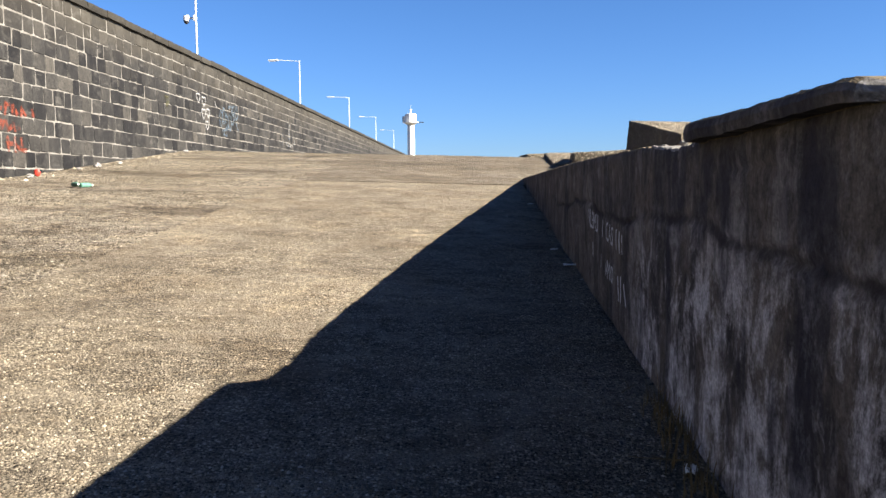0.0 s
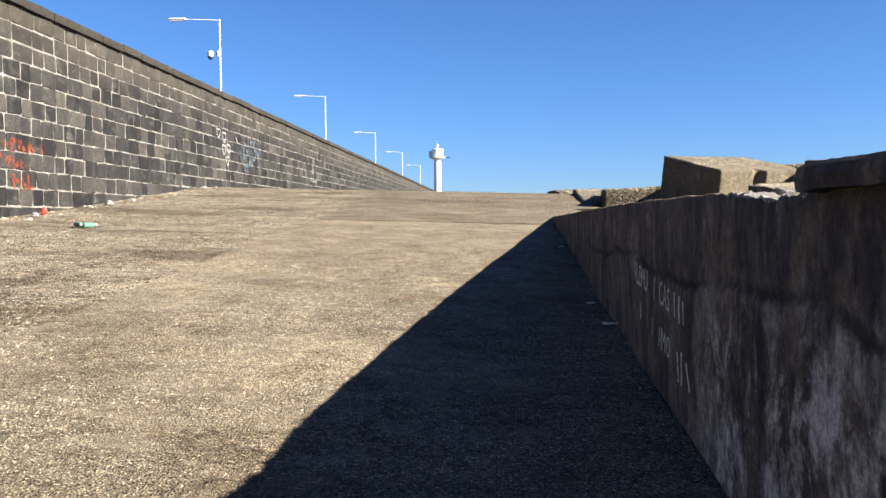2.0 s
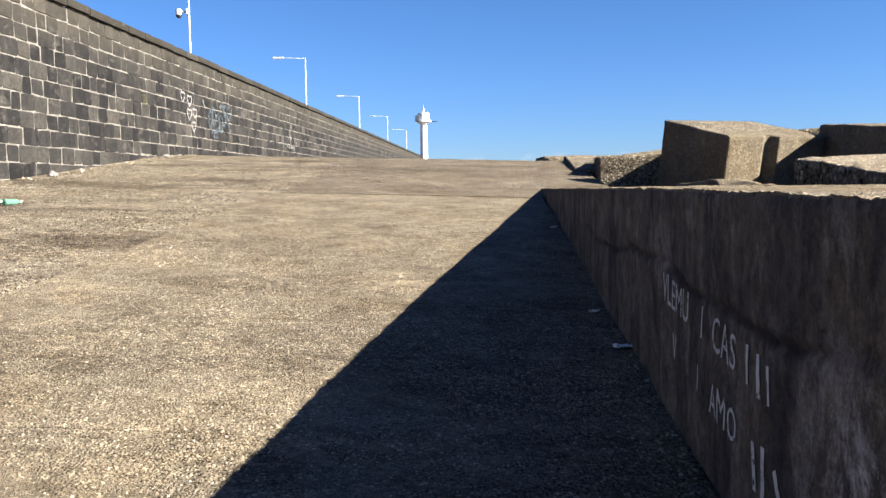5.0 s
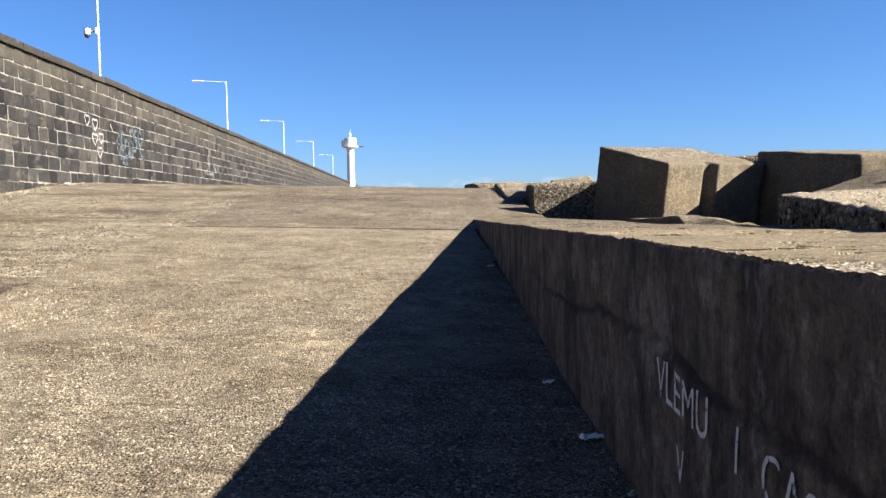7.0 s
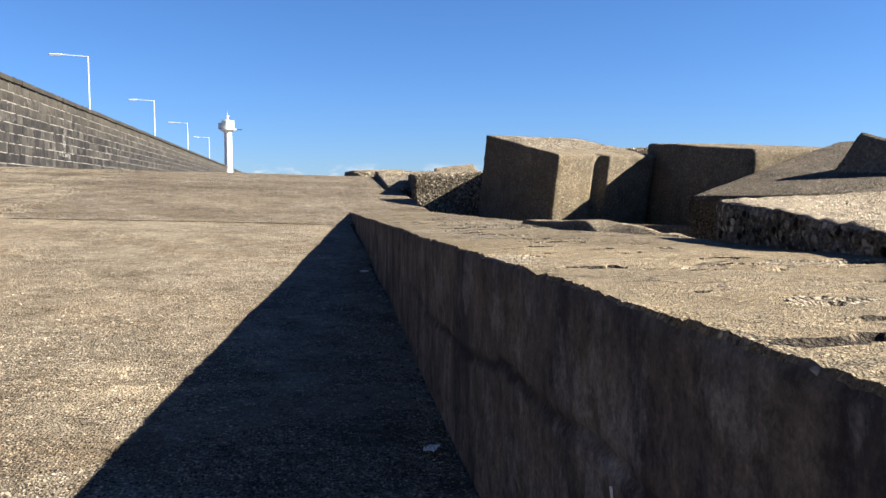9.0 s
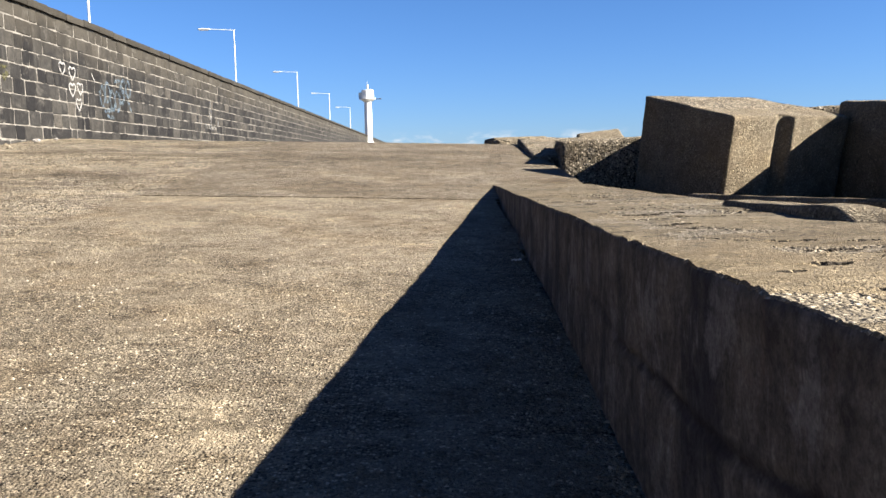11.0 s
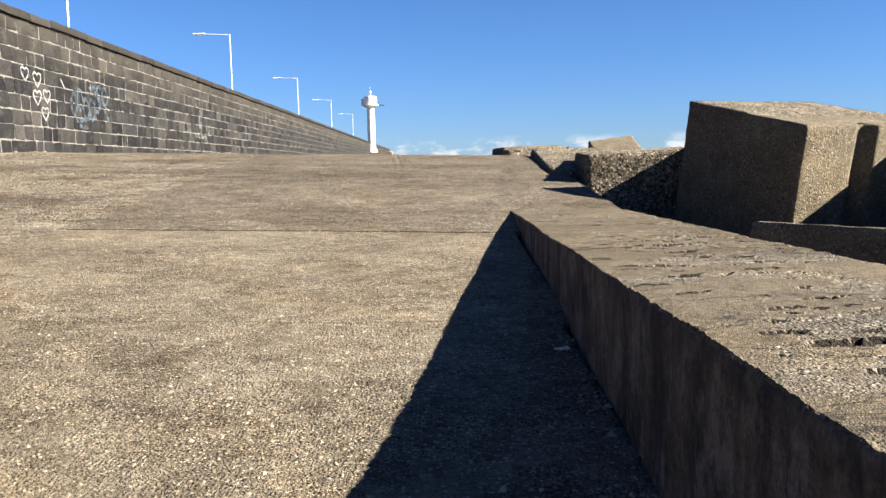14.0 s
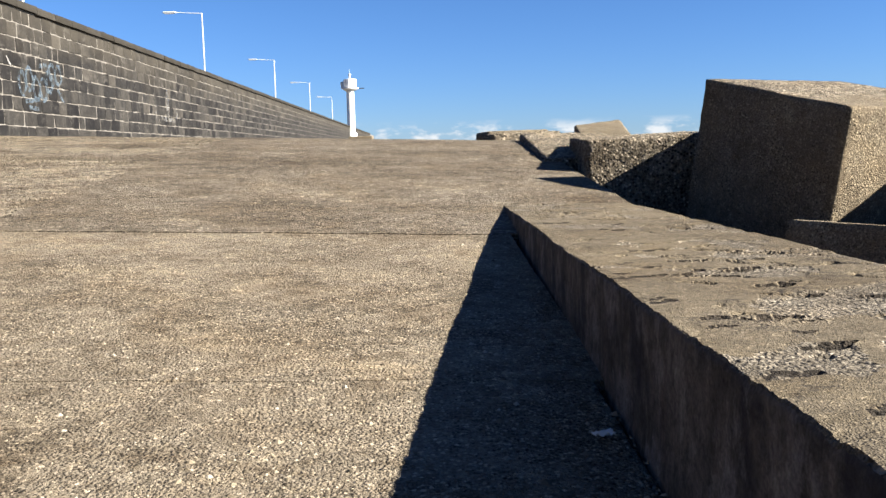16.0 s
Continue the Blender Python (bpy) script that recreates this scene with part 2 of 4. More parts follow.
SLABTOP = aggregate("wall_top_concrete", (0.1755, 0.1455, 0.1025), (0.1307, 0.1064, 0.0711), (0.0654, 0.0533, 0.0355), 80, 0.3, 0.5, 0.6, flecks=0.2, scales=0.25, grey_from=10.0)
BLOCK = aggregate("block_concrete", (0.1899, 0.1638, 0.1206), (0.1449, 0.1215, 0.0882), (0.0855, 0.0711, 0.0531), 42, 0.4, 0.5, local=True, flecks=0.18)
# Block concrete darkened to carry the grazing sun on the tilted slab.
SHADE_BLOCK = aggregate("shade_toned_concrete", (0.135, 0.115, 0.09), (0.10, 0.085, 0.065), (0.05, 0.043, 0.034), 34, 0.7, 0.5, 1.6, local=True)
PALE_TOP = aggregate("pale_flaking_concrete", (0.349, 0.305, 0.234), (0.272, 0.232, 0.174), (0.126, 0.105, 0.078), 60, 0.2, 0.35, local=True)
PIT_DARK = aggregate("dark_pit_concrete", (0.05, 0.042, 0.033), (0.03, 0.025, 0.02), (0.014, 0.012, 0.01), 60, 0.5, 0.4, 1.2)
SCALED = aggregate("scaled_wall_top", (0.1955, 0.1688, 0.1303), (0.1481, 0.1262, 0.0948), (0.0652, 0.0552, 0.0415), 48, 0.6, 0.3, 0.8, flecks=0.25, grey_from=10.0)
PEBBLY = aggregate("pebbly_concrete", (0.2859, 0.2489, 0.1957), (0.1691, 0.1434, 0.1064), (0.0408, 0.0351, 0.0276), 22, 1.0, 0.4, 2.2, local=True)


def loose_stone(name, shade=1.0):
    k = Mat(name, 0.8)
    t = k.ramp(k.island(), [(0.0, (0.028, 0.024, 0.018)), (0.3, (0.08, 0.066, 0.047)), (0.6, (0.165, 0.137, 0.096)), (0.86, (0.24, 0.205, 0.152)), (1.0, (0.33, 0.295, 0.24))])
    c = k.mix(k.span(k.noise(k.coords(), 120, 3, 0.7), 0.35, 0.7, 0.0, 0.4), t, (0.12, 0.1, 0.07))
    k.colour(k.mix(1.0, c, (shade, shade, shade), "MULTIPLY"))
    return k.m


PEBBLE = loose_stone("exposed_pebbles")
GRAVEL = loose_stone("dull_gravel", 0.55)


def wall_face():
    k = Mat("stained_wall_concrete", 0.9)
    v = k.coords()
    run = k.noise(k.coords((0.0, 1.7, 0.9)), 1.9, 9, 0.74, 0.25)
    run2 = k.noise(k.coords((0.0, 4.0, 1.5)), 2.0, 9, 0.78, 0.3)
    blot = k.noise(k.coords((0, 2.0, 0.5)), 1.25, 7, 0.68, 0.2)
    patch = k.noise(k.coords((0, 1.5, 0.8), offset=(3, 1, 2)), 2.4, 7, 0.72, 0.15)
    grit = k.noise(v, 70, 5, 0.75)
    mid = k.noise(v, 16, 8, 0.78, 0.3)
    c = k.ramp(run, [(0.3, (0.03, 0.026, 0.023)), (0.45, (0.078, 0.067, 0.055)), (0.58, (0.125, 0.108, 0.088)), (0.75, (0.25, 0.226, 0.195))])
    c = k.mix(k.span(run2, 0.52, 0.64, 0.0, 0.5), c, (0.2, 0.182, 0.158))
    c = k.mix(k.span(run2, 0.42, 0.3, 0.0, 0.5), c, (0.035, 0.031, 0.028))
    c = k.mix(k.span(blot, 0.5, 0.6, 0.0, 0.7), c, (0.02, 0.02, 0.026))
    c = k.mix(k.span(patch, 0.53, 0.6, 0.0, 0.6), c, (0.19, 0.176, 0.163))
    wash = k.math("MULTIPLY", k.span(k.axis("Z"), 1.4, 1.0), k.span(k.axis("Y"), 5.6, 5.0))
    peel = k.noise(k.coords((0, 1.3, 0.8), offset=(1, 7, 5)), 2.4, 10, 0.78, 0.3)
    c = k.mix(k.math("MULTIPLY", k.span(peel, 0.46, 0.57), wash), c, (0.44, 0.42, 0.415))
    tar = k.math("MULTIPLY", k.span(k.noise(k.coords((1, 1.6, 0.5), offset=(4, 2, 8)), 1.4, 6, 0.62, 0.2), 0.5, 0.57), k.span(k.axis("Y"), 6.4, 5.4))
    c = k.mix(k.math("MULTIPLY", tar, 0.7), c, (0.02, 0.02, 0.028))
    crust = k.math("ADD", k.axis("Z"), k.math("MULTIPLY", k.noise(k.coords((1, 4.0, 1.2), offset=(2, 2, 6)), 1.6, 7, 0.7, 0.2), 0.55))
    c = k.mix(k.span(crust, 1.84, 1.98, 0.0, 0.4), c, (0.03, 0.028, 0.027))
    rust = k.noise(k.coords((1, 2.5, 1.0), offset=(9, 4, 1)), 1.3, 5, 0.6, 0.5)
    c = k.mix(k.span(rust, 0.63, 0.73, 0.0, 0.18), c, (0.12, 0.052, 0.032))
    wave = k.math("ADD", k.math("MULTIPLY", k.math("SINE", k.math("ADD", k.math("MULTIPLY", k.axis("Y"), 1.7), 0.6)), 0.045), k.math("MULTIPLY", k.math("SINE", k.math("MULTIPLY", k.axis("Y"), 5.3)), 0.018))
    off = k.math("ADD", k.math("SUBTRACT", k.math("SUBTRACT", k.axis("Z"), 1.27), wave), k.math("MULTIPLY", k.math("SUBTRACT", k.noise(v, 5, 6, 0.7), 0.5), 0.12))
    seam = k.math("MULTIPLY", k.span(k.math("ABSOLUTE", off), 0.04, 0.008), k.span(k.noise(k.coords((0, 1, 0)), 1.1, 3, 0.6), 0.38, 0.55, 0.25, 1.0))
    c = k.mix(k.math("MULTIPLY", seam, k.span(k.axis("Y"), 12.0, 10.0, 0.0, 0.88)), c, (0.02, 0.016, 0.015))
    c = k.mix(k.span(mid, 0.5, 0.36, 0.0, 0.75), c, k.mix(1.0, c, (0.35, 0.33, 0.31), "MULTIPLY"))
    c = k.mix(k.span(mid, 0.52, 0.66, 0.0, 0.6), c, k.mix(1.0, c, (1.7, 1.65, 1.6), "MULTIPLY"))
    c = k.mix(k.span(grit, 0.4, 0.65, 0.0, 0.5), c, (0.022, 0.02, 0.018))
    # Tone falls slightly with distance along the wall, broken up by the runs.
    y_tone = k.math("ADD", k.axis("Y"), k.math("MULTIPLY", run, 3.0))
    c = k.mix(k.span(y_tone, 9.0, 13.0, 0.0, 0.85), k.mix(1.0, c, (1.15, 1.18, 1.24), "MULTIPLY"), k.mix(1.0, c, (1.0, 0.98, 0.97), "MULTIPLY"))
    c = k.mix(1.0, c, (1.0, 0.98, 0.98), "MULTIPLY")
    k.colour(c)
    k.bump(grit, 0.7, 0.008)
    k.bump(patch, 0.6, 0.02)
    k.bump(mid, 0.5, 0.012)
    return k.m


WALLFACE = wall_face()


def broken_concrete():
    k = Mat("fresh_broken_concrete", 0.9)
    v = k.coords()
    n = k.noise(v, 14, 7, 0.75, 0.6)
    d = k.cells(v, 42)
    t = k.first(k.cells(v, 42, "Color"))
    c = k.ramp(n, [(0.35, (0.03, 0.027, 0.025)), (0.48, (0.14, 0.13, 0.12)), (0.58, (0.26, 0.245, 0.23)), (0.72, (0.42, 0.40, 0.38))])
    c = k.mix(k.math("MULTIPLY", k.span(d, 0.45, 0.3), 0.7), c, k.ramp(t, [(0.0, (0.05, 0.045, 0.04)), (0.6, (0.24, 0.22, 0.2)), (1.0, (0.5, 0.48, 0.45))]))
    k.colour(c)
    k.bump(n, 1.0, 0.04)
    k.bump(d, 0.6, 0.012)
    return k.m


BROKEN = broken_concrete()


def basalt(name, by_island, shade=1.0):
    k = Mat(name, 0.82)
    v = k.coords()
    r = k.island() if by_island else k.random()
    tone = k.ramp(r, [(0.0, (0.006, 0.006, 0.0066)), (0.3, (0.0105, 0.0103, 0.0105)), (0.65, (0.0165, 0.0161, 0.0158)), (0.88, (0.025, 0.0238, 0.0222)), (1.0, (0.04, 0.037, 0.033))])
    n = k.noise(v, 6.5, 8, 0.75, 0.5)
    g = k.noise(v, 46, 4, 0.7)
    pock = k.noise(v, 15, 6, 0.75, 0.3)
    drip = k.noise(k.coords((1, 2.6, 0.3)), 1.1, 5, 0.6, 0.3)
    c = k.mix(k.span(n, 0.35, 0.7, 0.0, 0.6), tone, k.mix(1.0, tone, (2.6, 2.5, 2.35), "MULTIPLY"))
    c = k.mix(k.span(g, 0.4, 0.68, 0.0, 0.55), c, (0.007, 0.007, 0.0075))
    soot = k.noise(k.coords((1, 0.8, 0.9)), 0.35, 5, 0.65, 0.5)
    c = k.mix(k.span(soot, 0.47, 0.62, 0.0, 0.6), c, k.mix(1.0, c, (0.45, 0.45, 0.47), "MULTIPLY"))
    c = k.mix(k.span(drip, 0.52, 0.72, 0.0, 0.4), c, (0.052, 0.049, 0.044))
    c = k.mix(k.span(pock, 0.47, 0.36, 0.0, 0.8), c, k.mix(1.0, c, (0.4, 0.4, 0.42), "MULTIPLY"))
    c = k.mix(k.span(pock, 0.54, 0.68, 0.0, 0.7), c, k.mix(1.0, c, (2.1, 2.0, 1.85), "MULTIPLY"))
    lichen = k.math("ADD", k.axis("Z"), k.math("MULTIPLY", k.noise(k.coords((1, 0.5, 1.3)), 1.0, 7, 0.72, 0.5), 3.4))
    c = k.mix(k.span(lichen, 6.5, 7.9, 0.0, 0.5), c, (0.055, 0.048, 0.037))
    smear = k.noise(k.coords((1, 0.8, 1.4), offset=(3, 3, 1)), 2.3, 9, 0.78, 0.5)
    c = k.mix(k.span(smear, 0.54, 0.66, 0.0, 0.55), c, (0.085, 0.079, 0.07))
    k.colour(k.mix(1.0, c, (shade, shade, shade), "MULTIPLY"))
    k.bump(n, 0.6, 0.03)
    k.bump(g, 0.5, 0.008)
    return k.m


BASALT = basalt("basalt_stone", False, 0.82)
COPING_STONE = basalt("coping_basalt", False, 0.6)
BASALT_FAR = basalt("basalt_stone_far", True, 0.82)


def mortar():
    k = Mat("lime_mortar", 0.95)
    n = k.noise(k.coords(), 4.0, 6, 0.7, 0.3)
    g = k.noise(k.coords(), 60, 3, 0.7)
    c = k.ramp(n, [(0.3, (0.04, 0.036, 0.032)), (0.48, (0.09, 0.084, 0.076)), (0.7, (0.165, 0.158, 0.146))])
    k.colour(k.mix(k.span(g, 0.35, 0.7, 0.0, 0.3), c, (0.16, 0.145, 0.12)))
    k.bump(g, 0.5, 0.01)
    return k.m


MORTAR = mortar()


def worn_paint(name, colour, cover=0.5, under=(0.1, 0.09, 0.08), rough=0.6, metal=0.0, scale=30, patchy=0.0):
    k = Mat(name, rough, metal)
    n = k.noise(k.coords(), scale, 5, 0.7, 0.3)
    b = k.noise(k.coords(), scale * 0.15, 3, 0.6)
    c = k.mix(k.span(b, 0.3, 0.7, 0.0, 0.35), colour, tuple(x * 0.75 for x in colour))
    if patchy:
        k.colour(c)
        out = k.t.nodes["Material Output"]
        clear, blend = k.t.nodes.new("ShaderNodeBsdfTransparent"), k.t.nodes.new("ShaderNodeMixShader")
        k.t.links.new(k.span(n, cover - 0.07, cover + 0.05, patchy, 0.0), blend.inputs[0])
        k.t.links.new(clear.outputs[0], blend.inputs[1])
        k.t.links.new(k.b.outputs[0], blend.inputs[2])
        k.t.links.new(blend.outputs[0], out.inputs[0])
    else:
        k.colour(k.mix(k.span(n, cover, cover + 0.16), c, under))
    k.bump(n, 0.15, 0.003)
    return k.m


WHITE_METAL = worn_paint("white_painted_steel", (0.5, 0.5, 0.49), 0.85, (0.4, 0.36, 0.3), 0.4)
LAMP_GLASS = worn_paint("lamp_lens", (0.6, 0.62, 0.64), 0.95, rough=0.2)
DARK_METAL = worn_paint("dark_plastic", (0.03, 0.03, 0.035), 0.9, rough=0.35)
TOWER_WHITE = worn_paint("tower_white_paint", (0.62, 0.62, 0.6), 0.72, (0.5, 0.46, 0.4), 0.7, scale=6)
GRAFFITI_WHITE = worn_paint("white_graffiti_paint", (0.5, 0.51, 0.54), 0.6, scale=34, patchy=1.0)
SPRAY_WHITE = worn_paint("white_spray_paint", (0.22, 0.215, 0.21), 0.62, scale=9, patchy=0.85)
SPRAY_FADED = worn_paint("faded_white_paint", (0.15, 0.147, 0.14), 0.5, scale=5, patchy=0.6)
SPRAY_BLUE = worn_paint("pale_blue_spray_paint", (0.085, 0.112, 0.138), 0.52, scale=7, patchy=0.55)
SPRAY_ORANGE = worn_paint("orange_spray_paint", (0.16, 0.036, 0.02), 0.52, scale=9, patchy=0.6)
SPRAY_OLIVE = worn_paint("olive_spray_paint", (0.065, 0.062, 0.028), 0.5, scale=8, patchy=0.7)
RED_PLASTIC = worn_paint("red_plastic", (0.3, 0.03, 0.02), 0.9, rough=0.4)
GREEN_PLASTIC = worn_paint("green_bottle_plastic", (0.07, 0.15, 0.11), 0.6, (0.2, 0.21, 0.18), rough=0.2)
PALE_LITTER = worn_paint("pale_litter", (0.6, 0.58, 0.54), 0.7, (0.3, 0.28, 0.25))
DRY_PLANT = worn_paint("dry_weed", (0.12, 0.085, 0.04), 0.6, (0.05, 0.05, 0.02))


def water():
    k = Mat("sea_water", 0.12)
    k.colour((0.015, 0.05, 0.075))
    k.bump(k.noise(k.coords(), 0.5, 6, 0.6), 0.5, 0.3)
    return k.m


WATER = water()


# ---- mesh helpers ----
def to_mesh(name, bm, mats):
    me = bpy.data.meshes.new(name)
    bm.normal_update()
    bm.to_mesh(me)
    bm.free()
    for m in mats if isinstance(mats, (list, tuple)) else [mats]:
        me.materials.append(m)
    return me


def part(name, bm, material, parent=None, label="", smooth=False):
    me = to_mesh(name, bm, material)
    if smooth:
        me.polygons.foreach_set("use_smooth", [True] * len(me.polygons))
    ob = new(name, me)
    if parent:
        ob.parent = parent
    if label:
        ob["label"] = label
    return ob


def from_lists(name, verts, faces, mats, smooth=False):
    me = bpy.data.meshes.new(name)
    me.from_pydata(verts, [], faces)
    for m in mats if isinstance(mats, (list, tuple)) else [mats]:
        me.materials.append(m)
    if smooth:
        me.polygons.foreach_set("use_smooth", [True] * len(me.polygons))
    me.update()
    return me


def nz(x, y, z=0.0, s=1.0, octaves=3):
    """Fractal noise of about -1 to 1."""
    a, v, f = 1.0, 0.0, s
    for _ in range(octaves):
        v += a * noise.noise((x * f, y * f, z * f))
        a *= 0.5
        f *= 2.1
    return v


def rough_box(size, step=0.09, radius=0.05, amp=0.012, seed=0.0, chips=0.05, shape=None, pit=0.0):
    """A cast block, centred, with rounded and chipped edges and an uneven skin."""
    hx, hy, hz = (s / 2 for s in size)
    n = [max(2, int(round(s / step))) for s in size]
    bm = bmesh.new()
    got = {}
    off = Vector((seed * 3.7, seed * 1.3, seed * 2.1))

    def vert(i, j, l):
        key = (i, j, l)
        if key in got:
            return got[key]
        p = Vector((-hx + 2 * hx * i / n[0], -hy + 2 * hy * j / n[1], -hz + 2 * hz * l / n[2]))
        q = p + off
        r = radius * (1.0 + 0.9 * nz(q.x, q.y, q.z, 2.3, 2)) + chips * max(0.0, nz(q.x, q.y, q.z, 3.1, 2) - 0.35)
        r = max(0.008, min(r, 0.45 * min(hx, hy, hz)))
        c = Vector((max(-hx + r, min(hx - r, p.x)), max(-hy + r, min(hy - r, p.y)), max(-hz + r, min(hz - r, p.z))))
        d = p - c
        if d.length > 1e-6:
            d.normalize()
        p = c + d * r
        p += d * (amp * nz(q.x, q.y, q.z, 1.4, 3) + pit * nz(q.x, q.y, q.z, 13.0, 2))
        if shape:
            p = shape(p)
        got[key] = bm.verts.new(p)
        return got[key]

    for a, b, c in ((0, 1, 2), (1, 2, 0), (2, 0, 1)):
        for end in (0, n[c]):
            for i in range(n[a]):
                for j in range(n[b]):
                    quad = []
                    for di, dj in ((0, 0), (1, 0), (1, 1), (0, 1)):
                        k = [0, 0, 0]
                        k[a], k[b], k[c] = i + di, j + dj, end
                        quad.append(vert(*k))
                    bm.faces.new(quad if end else quad[::-1])
    return bm


def tube(bm, p, q, r0, r1=None, sides=12):
    """A closed round bar from p to q."""
    r1 = r0 if r1 is None else r1
    p, q = Vector(p), Vector(q)
    turn = (q - p).to_track_quat("Z", "Y").to_matrix()
    rings = []
    for c, r in ((p, r0), (q, r1)):
        rings.append([bm.verts.new(c + turn @ Vector((r * math.cos(2 * math.pi * i / sides), r * math.sin(2 * math.pi * i / sides), 0))) for i in range(sides)])
    for i in range(sides):
        bm.faces.new((rings[0][i], rings[0][(i + 1) % sides], rings[1][(i + 1) % sides], rings[1][i]))
    bm.faces.new(rings[0][::-1])
    bm.faces.new(rings[1])


def box(bm, x0, x1, y0, y1, z0, z1, bevel=0.0):
    g = bmesh.ops.create_cube(bm, size=1)["verts"]
    for v in g:
        v.co = Vector((x0 + (v.co.x + 0.5) * (x1 - x0), y0 + (v.co.y + 0.5) * (y1 - y0), z0 + (v.co.z + 0.5) * (z1 - z0)))
    if bevel:
        bmesh.ops.bevel(bm, geom=list({e for v in g for e in v.link_edges}), offset=bevel, segments=2, affect="EDGES", profile=0.6)


def turned(bm, profile, sides=32, at=(0, 0)):
    """A body of revolution about z: profile of (radius, z)."""
    rings = [[bm.verts.new((at[0] + r * math.cos(2 * math.pi * i / sides), at[1] + r * math.sin(2 * math.pi * i / sides), z)) for i in range(sides)] for r, z in profile]
    for a, b in zip(rings, rings[1:]):
        for i in range(sides):
            bm.faces.new((a[i], a[(i + 1) % sides], b[(i + 1) % sides], b[i]))
    bm.faces.new(rings[0][::-1])
    bm.faces.new(rings[-1])


# ---- ground ----
def grade(y):
    """Height of the ramp along its length, at x = 0."""
    if y < 19.0:
        return -0.006 + 0.079 * y + 0.03 * math.exp(-(((y - 13.5) / 2.8) ** 2))
    if y < 28.5:
        return 1.495 + 0.09 * (y - 19.0)
    if y < 31.5:
        d = y - 28.5
        return 2.35 + 0.09 * d - 0.015 * d * d
    return 2.485 - 0.012 * min(y - 31.5, 18.0)


CROSS = -0.031


def gz(x, y):
    return grade(y) + CROSS * max(-11.0, min(3.0, x))


def face_x(y):
    """The line of the low wall's face."""
    return 1.01 + 0.013 * y + 0.011 * max(0.0, y - 10.5)


def top_z(y):
    """The low wall's top."""
    return 1.705 - 0.009 * max(0.0, y - 8.5)


def face_relief(y, z):
    """How far the low wall's face stands out: waves, grit, and one rough lift joint."""
    joint = 1.27 + 0.045 * math.sin(1.7 * y + 0.6) + 0.018 * math.sin(5.3 * y) + 0.02 * nz(y, 6, 3, 4.5, 3)
    d = 0.003 * nz(y, z, 1, 1.1, 2) + 0.004 * nz(y, z, 4, 7, 2) + 0.008 * max(0, nz(y, z, 7, 2.6, 3) - 0.3)
    k = (z - joint) / 0.016
    d -= max(0.0, min(1.0, (12 - y) / 2)) * (0.022 * math.exp(-k * k) * (0.6 + 0.6 * nz(y, 1, 9, 1.7, 2)) - (0.006 if z < joint else 0.0))
    if y < 3.7:
        k = (z - 1.53 - 0.05 * nz(y, 7, 2, 1.2, 3)) / 0.016
        d -= 0.025 * math.exp(-k * k) * max(0.0, 0.5 + nz(y, 3, 5, 1.3, 2))
    return d


def crack_z(y):
    """The wavy crack under the coping layer."""
    return 1.672 + 0.03 * nz(y, 5, 0, 1.1, 3) + 0.008 * nz(y, 2, 4, 6, 2)


def scaled(x, y):
    """Where the wall top's thin skin has scaled off."""
    return max(0.0, min(1.0, (nz(x * 0.8, y, 5, 2.3, 5) - 0.3 + 0.2 * nz(x, y, 11, 0.75, 2)) / 0.05))


def gash_list():
    """Small pits and gashes broken into the wall's top: place, half length, half width, depth."""
    rng = random.Random(23)
    out = []
    for cy, spread, count in ((17.3, 0.25, 4), (15.4, 0.45, 12), (14.5, 0.5, 20), (13.8, 0.35, 10), (13.0, 0.5, 9), (12.0, 0.5, 13), (10.6, 0.6, 8), (9.2, 0.6, 8), (7.9, 0.6, 6)):
        for _ in range(count):
            y = rng.gauss(cy, spread)
            x = face_x(y) + min(1.2, max(0.06, rng.gauss(0.5, 0.25)))
            big = rng.random() ** 1.6
            out.append((x, y, 0.03 + 0.12 * big, 0.012 + 0.022 * big, 0.012 + 0.012 * big))
    return out


GASHES = gash_list()


def gash_depth(x, y):
    """Depth of the gash at a place; a little lifted lip round it comes out below nought."""
    d = 0.0
    for gx, gy, rx, ry, deep in GASHES:
        if abs(y - gy) < 0.13 and abs(x - gx) < 0.22:
            u = (x - gx) / rx + 0.5 * nz(x, y, 3, 14, 2)
            v = (y - gy - 0.15 * (x - gx) + 0.03 * nz(x, gy, 9, 9, 3)) / ry + 0.5 * nz(x, y, 9, 15, 2)
            q = 1 - u * u - v * v
            if q > 0:
                d = max(d, deep * min(1.0, 3 * q))
            elif q > -1.2 and d <= 0:
                d = min(d, -0.006 * (1 + q / 1.2))
    return d


def flakes(x, y):
    """Scaled-off patches and cracks in the wall's top."""
    zone = max(0.0, min(1.0, 0.55 + 1.1 * nz(x, y, 11, 0.75, 2)))
    n = nz(x * 0.8, y * 1.5, 2, 4.6, 4)
    hole = max(0.0, min(1.0, (n - 0.8 + 0.4 * zone) / 0.14))
    skin = scaled(x, y)
    line = abs(nz(x * 0.8, y * 0.9, 21, 0.8, 5)) / 0.028
    crack = math.exp(-line * line) * max(0.0, min(1.0, 2.5 * nz(x, y, 31, 0.9, 2)))
    return hole * (0.01 + 0.018 * zone) * (1 + 0.5 * nz(x, y, 8, 17, 2)) + 0.007 * skin + 0.03 * crack + gash_depth(x, y)


